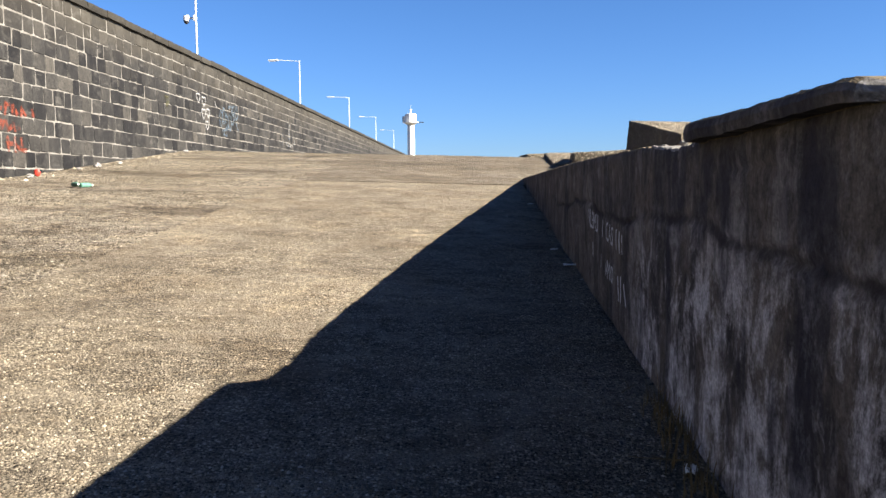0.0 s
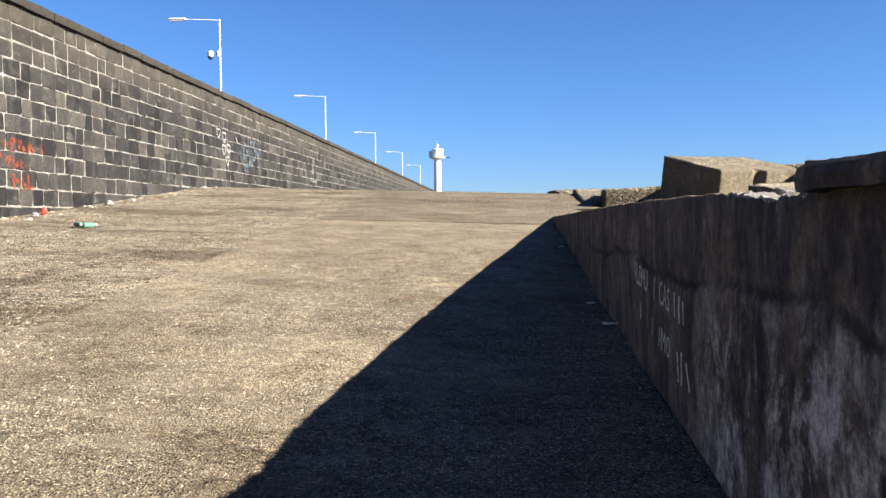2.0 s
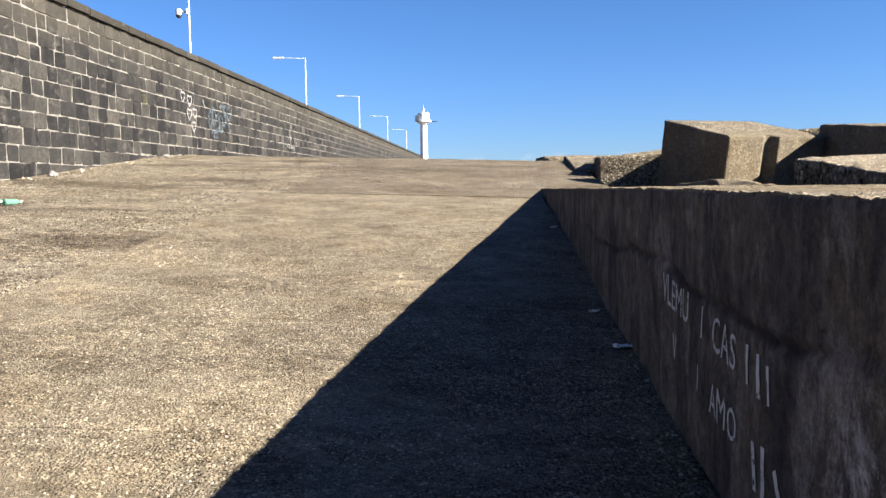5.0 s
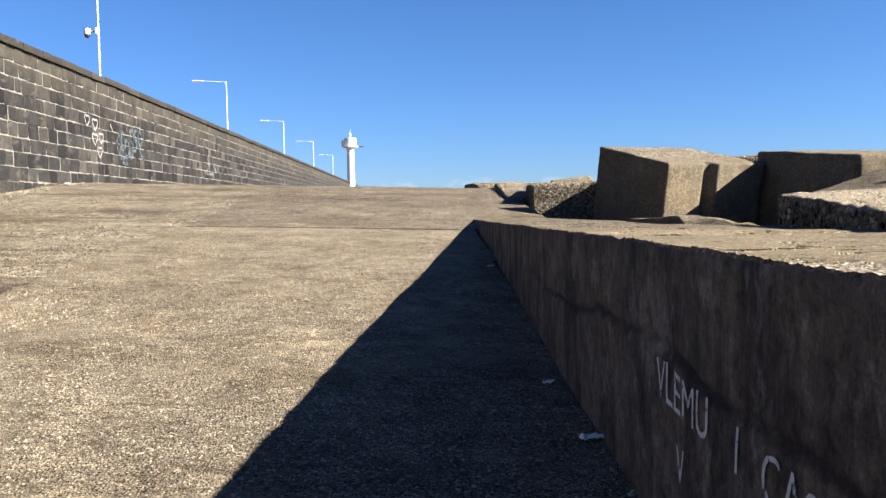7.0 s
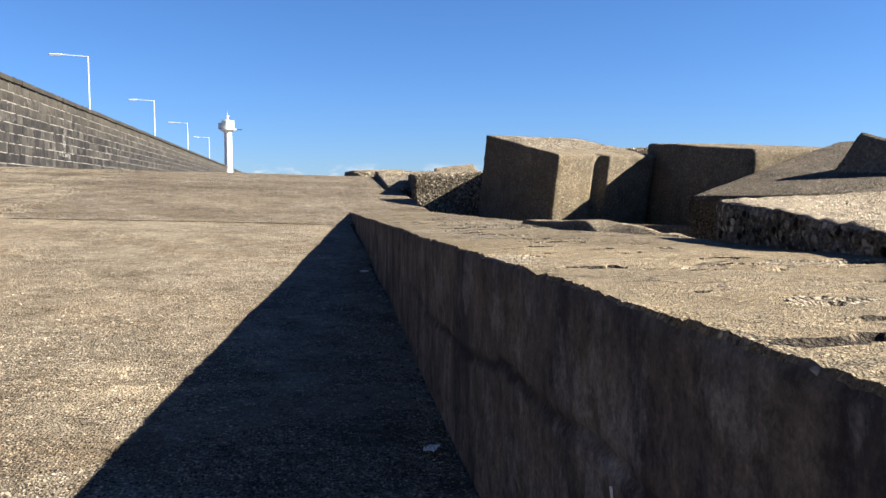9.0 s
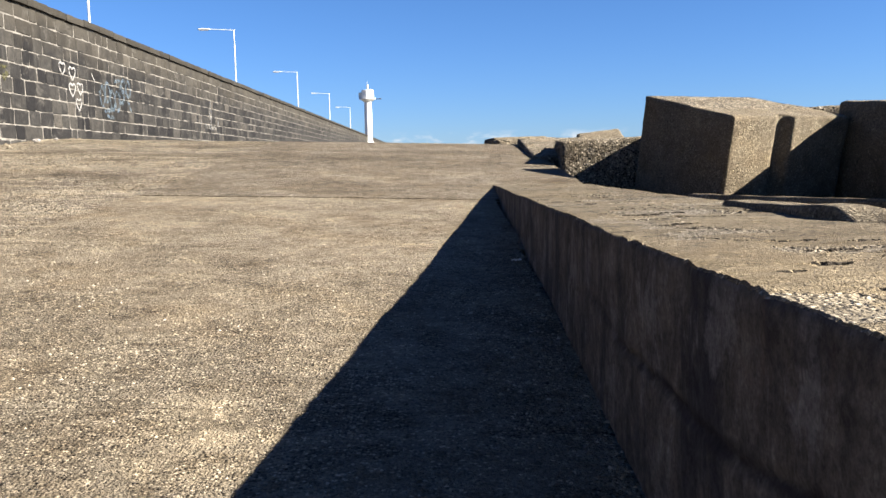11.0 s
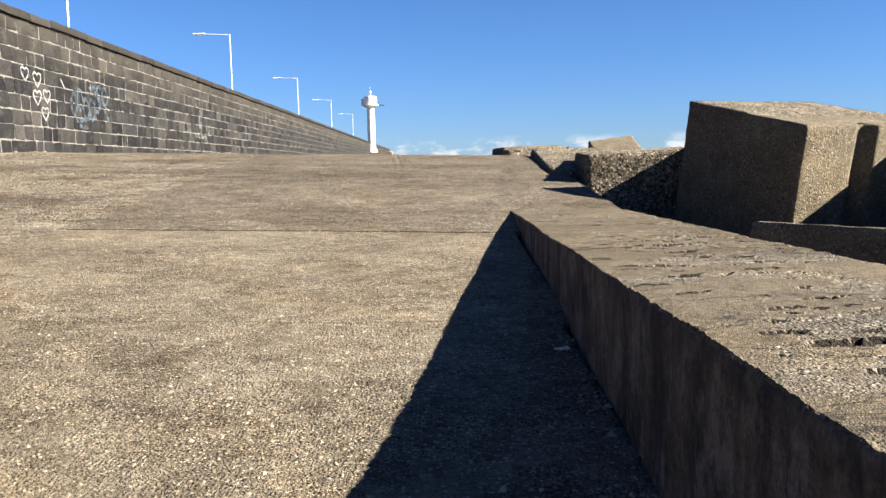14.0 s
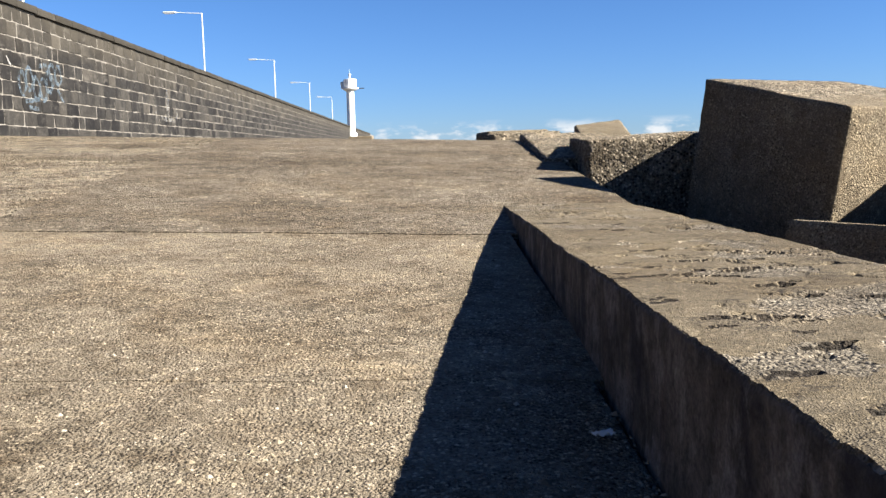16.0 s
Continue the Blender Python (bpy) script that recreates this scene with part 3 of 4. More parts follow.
def sheet(name, xs, ys, lift, mat, rough=0.008, skirt=0.0):
    verts, faces = [], []
    for y in ys:
        for x in xs:
            verts.append((x, y + 0.03 * nz(x, y * 0.3, 5, 1.6, 4), gz(x, y) + lift + 0.012 * nz(x, y, 0, 0.9, 2)))
    w = len(xs)
    for j in range(len(ys) - 1):
        for i in range(w - 1):
            a = j * w + i
            faces.append((a, a + 1, a + w + 1, a + w))
    if skirt:
        rim = [i for i in range(w)] + [j * w + w - 1 for j in range(1, len(ys))] + [(len(ys) - 1) * w + i for i in range(w - 2, -1, -1)] + [j * w for j in range(len(ys) - 2, 0, -1)]
        base = len(verts)
        for i in rim:
            x, y, z = verts[i]
            verts.append((x, y, z - skirt))
        for k in range(len(rim)):
            l = (k + 1) % len(rim)
            faces.append((rim[l], rim[k], base + k, base + l))
    return from_lists(name, verts, faces, mat)


def steps(a, b, d):
    n = max(1, int(round((b - a) / d)))
    return [a + (b - a) * i / n for i in range(n + 1)]


ground_xs = [-400, -60, -14] + steps(-10.3, 1.2, 0.25) + [1.9, 2.6, 4.0, 7, 12, 20]
ground_ys = [-60, -25, -12] + steps(-8, 34, 0.25) + [37, 41, 50, 70, 100, 150, 230]
ground = new("ground", sheet("ground", ground_xs, ground_ys, 0.0, SHOULDER, 0.02))
tagged(ground, "sunlit ramp of coarse pebbly tan concrete shoulder", "ground", kind="structure")
# the sheet stays under the low wall and the blocks
for v in ground.data.vertices:
    if v.co.x > 1.8:
        v.co.z = min(v.co.z, 0.2) if v.co.y < 20 else v.co.z - 0.25 * (v.co.x - 1.8)
sea = new("water", from_lists("water", [(-4000, -4000, -2.6), (4000, -4000, -2.6), (4000, 4500, -2.6), (-4000, 4500, -2.6)], [(0, 1, 2, 3)], WATER))
tagged(sea, "dark blue open sea beyond the breakwater", "water", kind="structure")

lane = new("pavement")
tagged(lane, "sunlit tan concrete lane cast in bays", "pavement", kind="structure")
JOINTS = [-8, -1.2, 2.8, 6.8, 10.8, 14.85, 18.75]
for a, b in zip(JOINTS, JOINTS[1:]):
    ob = new("slab", sheet("slab", steps(-3.75, face_x(a) + 0.02, 0.12), steps(a + 0.006, b - 0.006, 0.12), 0.008 + 0.002 * math.sin(a * 5), LANE, 0.012, 0.05))
    ob.parent = lane
for a, b in ((18.75, 26.0), (26.004, 36.0)):
    ob = new("slab", sheet("slab", steps(-3.72, 2.9, 0.13), steps(a, b, 0.13), 0.014, UPPER, 0.01, 0.08))
    ob.parent = lane
    ob["label"] = "darker grey-brown concrete bay"


# ---- low concrete wall ----
def low_wall():
    ys = steps(-6.0, 1.5, 0.06) + steps(1.52, 17.0, 0.015) + steps(17.02, 20.6, 0.03)
    prof = 64

    def chipped(y):
        return nz(y, 12, 5, 9.0, 3) > 0.15

    tops = steps(0.012, 1.42, 0.0165)
    verts, faces, fm = [], [], []
    for y in ys:
        fx, tz = face_x(y), top_z(y)
        broke = 3.84 < y < 5.0
        dip = (0.035 + 0.025 * nz(y, 2, 2, 5, 3)) * min(1.0, (y - 3.84) / 0.12) * min(1.0, (5.0 - y) / 0.5) if broke else 0.0
        edge = 0.003 * nz(y, 3, 0, 2.2, 3) + 0.005 * nz(y, 8, 0, 9.0, 4) + 0.008 * nz(y, 4, 2, 26.0, 3) - 0.03 * max(0, nz(y, 1, 5, 1.7, 3) - 0.45) - 0.03 * max(0, nz(y, 12, 5, 6.5, 3) - 0.5) - dip - 0.018 * math.exp(-(((y - 8.17) / 0.05) ** 2))
        if y <= 3.84:
            edge = crack_z(y) - 0.006 + 0.02 - tz
        base = gz(fx, y) - 0.15
        row = []
        for i in range(prof):
            z = base + (tz - 0.009 + edge - base) * i / (prof - 1)
            row.append((fx - face_relief(y, z) + (0.005 + 0.005 * nz(y, 2, 8, 21.0, 2) if i == prof - 1 else 0), y, z))
        for t in tops:
            x = fx + t
            z = tz + edge * max(0.0, 1 - t * (3.0 if broke else 11)) + (0.05 * nz(x, y, 3, 7, 3) * max(0.0, 0.4 - t) if broke else 0.0) + 0.006 * nz(x, y, 0, 2.5, 3) - flakes(x, y) * min(1.0, 0.05 + t * 2) + 0.01 * nz(x, y, 6, 0.7, 2)
            row.append((x, y, z))
        bx = 2.55 + 0.05 * nz(y, 9, 0, 1.1, 3) + 0.025 * nz(y, 2, 0, 6, 2)
        row.append((bx, y, tz - 0.03 + 0.02 * nz(y, 7, 0, 3, 3)))
        row.append((bx + 0.04, y, tz - 0.25))
        row.append((bx + 0.02, y, min(base, tz - 0.5) - 0.4))
        verts += row
    w = prof + len(tops) + 3
    for j in range(len(ys) - 1):
        for i in range(w - 1):
            a = j * w + i
            faces.append((a, a + w, a + w + 1, a + 1))
            top = prof - 1 <= i < w - 3
            # Pit faces over 4 mm deep take the darker pit concrete.
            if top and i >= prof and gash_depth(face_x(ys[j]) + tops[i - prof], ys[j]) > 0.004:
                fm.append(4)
                continue
            if top and i >= prof and scaled(face_x(ys[j]) + tops[i - prof], ys[j]) > 0.5:
                fm.append(3)
                continue
            fm.append(2 if 3.9 < ys[j] < 4.95 and prof - 1 <= i <= prof + 11 else 3 if ys[j] > 5 and i == prof - 1 and chipped(ys[j]) else (1 if top else 0))
    faces.append(tuple(range(w)))
    fm.append(0)
    faces.append(tuple((len(ys) - 1) * w + i for i in range(w - 1, -1, -1)))
    fm.append(0)
    me = from_lists("low_wall", verts, faces, [WALLFACE, SLABTOP, BROKEN, SCALED, PIT_DARK], smooth=False)
    me.polygons.foreach_set("material_index", fm)
    me.polygons.foreach_set("use_smooth", [m == 0 for m in fm])
    return new("wall_sea", me)


sea_wall = tagged(low_wall(), "low stained concrete sea wall with a cracked sunlit top", "wall", kind="structure")


def coping():
    """The broken upper layer of the wall's top."""
    ys = steps(-6.0, 1.0, 0.06) + steps(1.03, 5.35, 0.025)
    verts, faces, fm = [], [], []
    w = 9
    for y in ys:
        fx = face_x(y)
        back = max(0.0, y - 3.84)
        torn = max(0.0, min(1.0, (2.2 + 0.06 * nz(y, 7, 7, 4, 2) - y) / 0.12)) if y > 0.9 else max(0.0, 1 - (0.9 - y) / 0.3)
        left = fx - (0.07 if back <= 0 else 0.02) - 0.01 * nz(y, 3, 1, 1.1, 2) + torn * (0.09 + 0.05 * nz(y, 8, 1, 6, 3)) + (0.0 if back <= 0 else 0.04 + 0.13 * back) + 0.015 * nz(y, 4, 0, 5, 3) * (2.0 if back else 0.5)
        zt = 1.762 - 0.04 * max(0.0, min(1.0, back / 0.3)) - 0.03 * torn + 0.02 * torn * nz(y, 5, 5, 9, 3) + 0.004 * nz(y, 2, 0, 2.2, 3) + 0.003 * nz(y, 4, 0, 14, 2) - 0.03 * max(0, nz(y, 6, 1, 2.6, 3) - 0.4) 
        zb = crack_z(y) + 0.008 if back <= 0 else 1.672 + 0.02 * nz(y, 5, 0, 3, 3)
        right = 2.5
        slope = 0.13 * min(1.0, back / 0.12)
        row = [(left + 0.2, y, zb), (left + 0.003, y, zb + 0.004), (left - 0.004 + 0.5 * slope + (0.01 + 0.3 * slope) * nz(y, 1, 3, 6, 2), y, (zb + zt) / 2 + 0.1 * slope * nz(y, 4, 8, 9, 2)), (left + 0.006 + slope, y, zt - 0.014), (left + 0.03 + slope * 1.2, y, zt)]
        for f in (0.3, 0.6, 0.95):
            x = left + (right - left) * f
            row.append((x, y, zt + 0.008 * nz(x, y, 1, 2, 3)))
        row.append((right, y, zb - 0.02))
        verts += row
    for j in range(len(ys) - 1):
        for i in range(w - 1):
            a = j * w + i
            faces.append((a, a + w, a + w + 1, a + 1))
            fm.append(1 if i > 3 else (2 if ys[j] > 3.8 or 0.95 < ys[j] < 2.15 else (1 if i == 3 else 0)))
    faces.append(tuple((len(ys) - 1) * w + i for i in range(w - 1, -1, -1)))
    fm.append(2)
    me = from_lists("coping", verts, faces, [WALLFACE, SLABTOP, BROKEN])
    me.polygons.foreach_set("material_index", fm)
    ob = new("coping", me)
    ob.parent = sea_wall
    ob["label"] = "cracked concrete coping layer with a broken end"
    return ob


coping()


# ---- left stone wall ----
WX, WTOP, COURSE, COPE = -9.95, 6.36, 0.3835, 0.2


def stone_wall():
    wall = new("wall_west")
    tagged(wall, "tall sunlit wall of dark basalt blocks with pale joints", "wall", kind="structure")
    bm = bmesh.new()
    box(bm, WX - 1.2, WX - 0.009, -8, 235, -0.6, WTOP - COPE + 0.01)
    part("mortar_core", bm, MORTAR, wall)
    rnd = random.Random(4)
    shapes = []

    def stone_mesh(w, h, s):
        r2 = random.Random(s)
        bm2 = bmesh.new()
        box(bm2, -0.08, 0.08, -w / 2, w / 2, -h / 2, h / 2)
        for v in bm2.verts:
            v.co.y += r2.uniform(-0.028, 0.022)
            v.co.z += r2.uniform(-0.024, 0.018)
        bmesh.ops.bevel(bm2, geom=[e for e in bm2.edges if abs(e.verts[0].co.x - e.verts[1].co.x) > 0.1], offset=0.03, segments=1, affect="EDGES")
        bmesh.ops.bevel(bm2, geom=[e for e in bm2.edges if all(v.co.x > 0.07 for v in e.verts)], offset=0.012, segments=1, affect="EDGES")
        return bm2

    widths = (0.38, 0.45, 0.52, 0.58, 0.65, 0.78)
    for k, w in enumerate(widths):
        for s in range(3):
            shapes.append((w, to_mesh("stone", stone_mesh(w - 0.028, COURSE - 0.025, k * 7 + s), BASALT)))
    verts, faces = [], []
    for row in range(17):
        z = WTOP - COPE - (row + 0.5) * COURSE
        y = 5.0 + rnd.uniform(0, 0.5)
        while y < 215:
            k = rnd.choice((0, 1, 1, 2, 2, 2, 3, 3, 4, 5))
            w = widths[k]
            yc = y + w / 2
            if z > gz(WX, yc) - 0.35:
                x = WX - 0.08 + rnd.uniform(-0.004, 0.014)
                if 17.0 < yc < 27.0 and z > gz(WX, yc) - 0.1:
                    ob = new("stone", shapes[k * 3 + rnd.randrange(3)][1])
                    ob.location = (x, yc, z)
                    ob.parent = wall
                else:
                    me = shapes[k * 3 + rnd.randrange(3)][1]
                    b = len(verts)
                    verts += [(x + v.co.x, yc + v.co.y, z + v.co.z) for v in me.vertices]
                    faces += [tuple(b + i for i in p.vertices) for p in me.polygons]
            y += w
    rest = new("stonework", from_lists("stonework", verts, faces, BASALT_FAR))
    rest.parent = wall
    rest["kind"] = "stuff"
    cop = []
    for s in range(4):
        bm = rough_box((0.70, 1.17, COPE), 0.07, 0.02, 0.012, s + 2.0, 0.05, pit=0.008)
        cop.append(to_mesh("coping_stone", bm, COPING_STONE))
    y = -7.0
    while y < 215:
        ob = new("coping_stone", cop[rnd.randrange(4)])
        ob.location = (WX - 0.25 + rnd.uniform(-0.01, 0.01), y, WTOP - COPE / 2 + rnd.uniform(-0.015, 0.012))
        ob.parent = wall
        y += 1.185
    return wall


west_wall = stone_wall()
bm = bmesh.new()
box(bm, -60, WX - 1.1, -8, 235, 4.4, 4.9)
tagged(part("promenade", bm, UPPER), "raised concrete promenade behind the stone wall", "promenade", kind="structure")


# ---- street lamps ----
def street_lamp():
    lamp = new("street_lamp")
    tagged(lamp, "tall white steel street lamp with one long arm", "street lamp", "lamps along the promenade")
    h = 6.77
    bm = bmesh.new()
    tube(bm, (0, 0, 0), (0, 0, h), 0.052, 0.036, 14)
    part("pole", bm, WHITE_METAL, lamp, smooth=False)
    bm = bmesh.new()
    box(bm, -0.18, 0.18, -0.18, 0.18, 0, 0.03, 0.008)
    tube(bm, (0, 0, 0.03), (0, 0, 0.5), 0.1, 0.09)
    part("base", bm, WHITE_METAL, lamp)
    bm = bmesh.new()
    tube(bm, (0.06, 0, h - 0.05), (-1.75, 0, h + 0.05), 0.026, 0.022)
    part("arm", bm, WHITE_METAL, lamp)
    bm = rough_box((0.85, 0.26, 0.09), 0.05, 0.04, 0.0, 1.0, 0.0)
    bmesh.ops.translate(bm, vec=(-2.15, 0, h + 0.06), verts=bm.verts)
    head = part("lamp_head", bm, WHITE_METAL, lamp, smooth=True)
    bm = bmesh.new()
    box(bm, -2.5, -1.85, -0.11, 0.11, h - 0.03, h + 0.003, 0.01)
    part("lens", bm, LAMP_GLASS, head, "pale flat lens")
    return lamp


LAMP_X = -13.57
lamp = street_lamp()
lamp.location = (LAMP_X, 42.6, 4.9)
for y in (69.1, 98.4, 127.6, 159.3):
    copy_thing(lamp, pose(LAMP_X, y, 4.9))


def dome_camera():
    c = new("security_camera")
    tagged(c, "white dome security camera on a lamp pole", "security camera")
    bm = bmesh.new()
    tube(bm, (0, 0, 0), (-0.3, 0, 0.02), 0.05)
    box(bm, -0.02, 0.1, -0.1, 0.1, -0.12, 0.16, 0.015)
    part("bracket", bm, WHITE_METAL, c)
    bm = bmesh.new()
    turned(bm, [(0.03, 0.16), (0.13, 0.14), (0.15, 0.05), (0.15, -0.12)], 20, (-0.4, 0))
    part("housing", bm, WHITE_METAL, c)
    bm = bmesh.new()
    turned(bm, [(0.14, -0.12), (0.125, -0.2), (0.08, -0.26), (0.02, -0.28)], 20, (-0.4, 0))
    part("dome", bm, DARK_METAL, c, "dark glossy dome")
    return c


dome_camera().location = (LAMP_X - 0.09, 42.6, 9.95)


# ---- harbour light ----
def harbour_light():
    t = new("harbour_light")
    tagged(t, "white round concrete harbour light tower with a gallery", "lighthouse")
    bm = bmesh.new()
    turned(bm, [(0.95, 0), (0.95, 0.6), (0.66, 0.65), (0.62, 7.4), (0.66, 7.45)], 32)
    part("shaft", bm, TOWER_WHITE, t)
    bm = bmesh.new()
    turned(bm, [(0.66, 7.4), (1.2, 7.75), (1.45, 7.8), (1.45, 7.95), (1.1, 7.97)], 32)
    part("gallery", bm, TOWER_WHITE, t)
    bm = bmesh.new()
    turned(bm, [(1.05, 7.95), (1.05, 9.3), (1.0, 9.36), (0.4, 9.42)], 32)
    part("lantern_room", bm, TOWER_WHITE, t)
    bm = bmesh.new()
    turned(bm, [(0.16, 9.4), (0.16, 9.9), (0.22, 9.95), (0.2, 10.15), (0.05, 10.3)], 16)
    tube(bm, (0, 0, 10.2), (0, 0, 11.0), 0.02)
    part("beacon", bm, WHITE_METAL, t)
    bm = bmesh.new()
    box(bm, 1.0, 2.35, -0.35, 0.35, 7.82, 7.92, 0.02)
    part("platform", bm, DARK_METAL, t, "dark projecting platform")
    bm = bmesh.new()
    box(bm, -1.5, -0.9, -0.3, 0.3, 8.0, 8.9, 0.03)
    tube(bm, (-1.5, 0.0, 8.95), (-0.9, 0.0, 8.95), 0.05)
    part("cabinet", bm, WHITE_METAL, t)
    return t


harbour_light().location = (-9.75, 151.0, 4.6)
bm = rough_box((7, 7, 5.2), 0.5, 0.08, 0.02, 3)
bmesh.ops.translate(bm, vec=(-9.75, 151, 2.0), verts=bm.verts)
tagged(part("tower_footing", bm, BLOCK), "plain concrete footing under the harbour light", "footing", kind="structure")


# ---- armour blocks ----
def frame_from(u, v):
    """A turn whose x axis is u and whose y axis lies near v."""
    u = Vector(u).normalized()
    w = u.cross(Vector(v)).normalized()
    if w.z < 0:
        w = -w
    v = w.cross(u).normalized()
    return Matrix((u, v, w)).transposed().to_4x4()


def block(corner, u, v, size, at, label, mat=BLOCK, grooves=(), name="armour_block", **kw):
    """A cast block: corner is the world place of the corner named by the signs in at."""
    m = frame_from(u, v)
    half = Vector([s / 2 for s in size])
    centre = Vector(corner) - m.to_3x3() @ Vector((half.x * at[0], half.y * at[1], half.z * at[2]))

    def shape(p):
        for face, pos, wid, dep in grooves:
            if face == "x+" and p.x > half.x - 0.14:
                d = abs(p.y - pos) / wid
                if d < 1:
                    p.x -= dep * math.sqrt(1 - d * d)
        return p

    bm = rough_box(size, shape=shape if grooves else None, **kw)
    ob = part(name, bm, mat, smooth=True)
    ob.matrix_world = Matrix.Translation(centre) @ m
    return tagged(ob, label, "concrete block", "armour blocks beside the wall")


AU, AV = (0.319, -0.926, -0.201), (0.946, 0.325, 0.0)
big_cube = block((5.109, 20.032, 2.604), AU, AV, (2.47, 2.36, 2.1), (1, -1, 1), "big tilted grooved concrete armour cube, half in shade", grooves=(("x+", -0.15, 0.14, 0.16),), step=0.05, radius=0.035, seed=1)
big_cube.data.materials.append(PEBBLY)
for p in big_cube.data.polygons:
    if p.normal.z > 0.8 and p.center.x < 0.45 + 0.25 * nz(p.center.x, p.center.y, 0, 1.5, 3):
        p.material_index = 1
block((5.1, 22.6, 2.78), (0.985, -0.17, 0.03), (0.17, 0.985, 0.0), (2.9, 2.4, 2.0), (-1, -1, 1), "pebble-topped concrete armour cube behind the big one", PEBBLY, step=0.08, radius=0.05, seed=2, pit=0.012)
block((7.36, 21.29, 2.89), (0.12, -0.99, -0.083), (0.98, 0.1, 0.0), (3.25, 2.6, 2.6), (-1, -1, 1), "large square concrete armour cube with a shaded side", step=0.09, radius=0.05, seed=3)
block((3.01, 23.8, 2.33), (0.99, -0.11, 0.035), (0.11, 1.0, 0.02), (2.3, 3.3, 1.5), (-1, -1, 1), "pebbly broken-faced concrete block sunk beside the lane", PEBBLY, step=0.07, radius=0.05, seed=4, pit=0.016)
block((5.55, 15.95, 1.87), (0.83, 0.525, 0.185), (0.6, -0.8, 0.03), (4.8, 2.4, 1.6), (-1, 1, 1), "tilted grainy concrete armour slab, coloured dark for its grazing sun", SHADE_BLOCK, step=0.09, radius=0.05, seed=5)
block((7.85, 15.6, 2.74), (0.25, -0.92, -0.30), (0.82, 0.3, -0.50), (2.4, 2.2, 2.4), (-1, -1, 1), "upturned concrete armour cube with one sunlit face", step=0.09, radius=0.05, seed=6)
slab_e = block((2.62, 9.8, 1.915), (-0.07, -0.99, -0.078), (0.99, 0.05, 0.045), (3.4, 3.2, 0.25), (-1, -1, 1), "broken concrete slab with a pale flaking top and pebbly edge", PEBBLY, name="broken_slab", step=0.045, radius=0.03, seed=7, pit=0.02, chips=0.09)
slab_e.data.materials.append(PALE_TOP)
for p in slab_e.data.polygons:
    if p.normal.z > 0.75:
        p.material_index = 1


def broken_lip():
    """A narrow ridge of broken concrete along the back of the wall top."""
    def shape(p):
        if p.z > 0:
            p.z += 0.06 * max(0.0, 1 - abs(p.y - 0.1) / 1.75)
            if p.y < 0.1:
                p.z -= 0.10 * min(1.0, (0.1 - p.y) / 0.25) * (0.5 - p.x / 0.22)
        return p

    ob = part("broken_slab", rough_box((0.22, 3.35, 0.28), step=0.04, radius=0.02, amp=0.012, seed=8, chips=0.05, shape=shape), BLOCK, smooth=True)
    ob.location = (2.48, 11.05, 1.55)
    return tagged(ob, "thin ridge of broken pebbly concrete along the wall top", "concrete block", "armour blocks beside the wall")


broken_lip()
block((4.3, 19.74, 1.43), (0.56, -0.83, 0.0), (0.83, 0.56, -0.1), (4.2, 2.6, 1.3), (-1, -1, 1), "low shaded concrete block under the big cubes", step=0.08, radius=0.03, seed=19)
block((2.62, 25.3, 2.06), (0.04, 0.995, 0.10), (0.99, -0.04, 0.0), (5.0, 1.9, 1.2), (-1, 1, 1), "tilted pebbly concrete slab with a bright sunlit top", PEBBLY, step=0.09, radius=0.05, seed=9, pit=0.014)
block((2.75, 36.0, 2.66), (0.99, 0.1, 0.03), (-0.1, 0.99, 0.0), (2.1, 2.1, 2.0), (-1, -1, 1), "distant rough concrete armour cube at the crest", PEBBLY, step=0.1, radius=0.06, seed=10, pit=0.014)
block((4.7, 37.5, 2.80), (0.99, 0.1, 0.02), (-0.1, 0.99, 0.0), (2.0, 2.1, 2.0), (1, -1, 1), "distant concrete armour cube at the crest", step=0.1, radius=0.06, seed=11)
block((8.85, 55.0, 3.34), (0.98, 0.03, 0.11), (0.0, 0.9, 0.42), (2.45, 2.4, 3.0), (-1, 1, 1), "far tilted concrete armour cube against the sky", step=0.12, radius=0.06, seed=12)


# ---- broken pieces and litter ----
def pebbles(name, count, xr, yr, lo, hi, seed, keep=None, lift=0.008, mat=PEBBLE):
    """Small stones bedded in the surface, joined into one mesh."""
    rng = np.random.default_rng(seed)
    x, y = rng.uniform(*xr, count), rng.uniform(*yr, count)
    r = lo + (hi - lo) * rng.random(count) ** 2.2
    verts, faces = [], []
    for px, py, pr in zip(x.tolist(), y.tolist(), r.tolist()):
        if keep and not keep(px, py):
            continue
        z = gz(px, py) + lift + 0.012 * nz(px, py, 0, 0.9, 2)
        b, a0, n = len(verts), random.random() * 6.28, 5
        sx, sy = random.uniform(0.7, 1.3), random.uniform(0.7, 1.3)
        for i in range(n):
            a = a0 + i * 2 * math.pi / n + random.uniform(-0.25, 0.25)
            verts.append((px + pr * sx * math.cos(a), py + pr * sy * math.sin(a), z - 0.004))
        verts.append((px + random.uniform(-0.4, 0.4) * pr, py + random.uniform(-0.4, 0.4) * pr, z + pr * random.uniform(0.22, 0.64)))
        faces += [(b + i, b + (i + 1) % n, b + n) for i in range(n)]
    ob = new(name, from_lists(name, verts, faces, mat))
    return tagged(ob, "small pale and dark stones bedded in the concrete", "pebbles", kind="stuff")


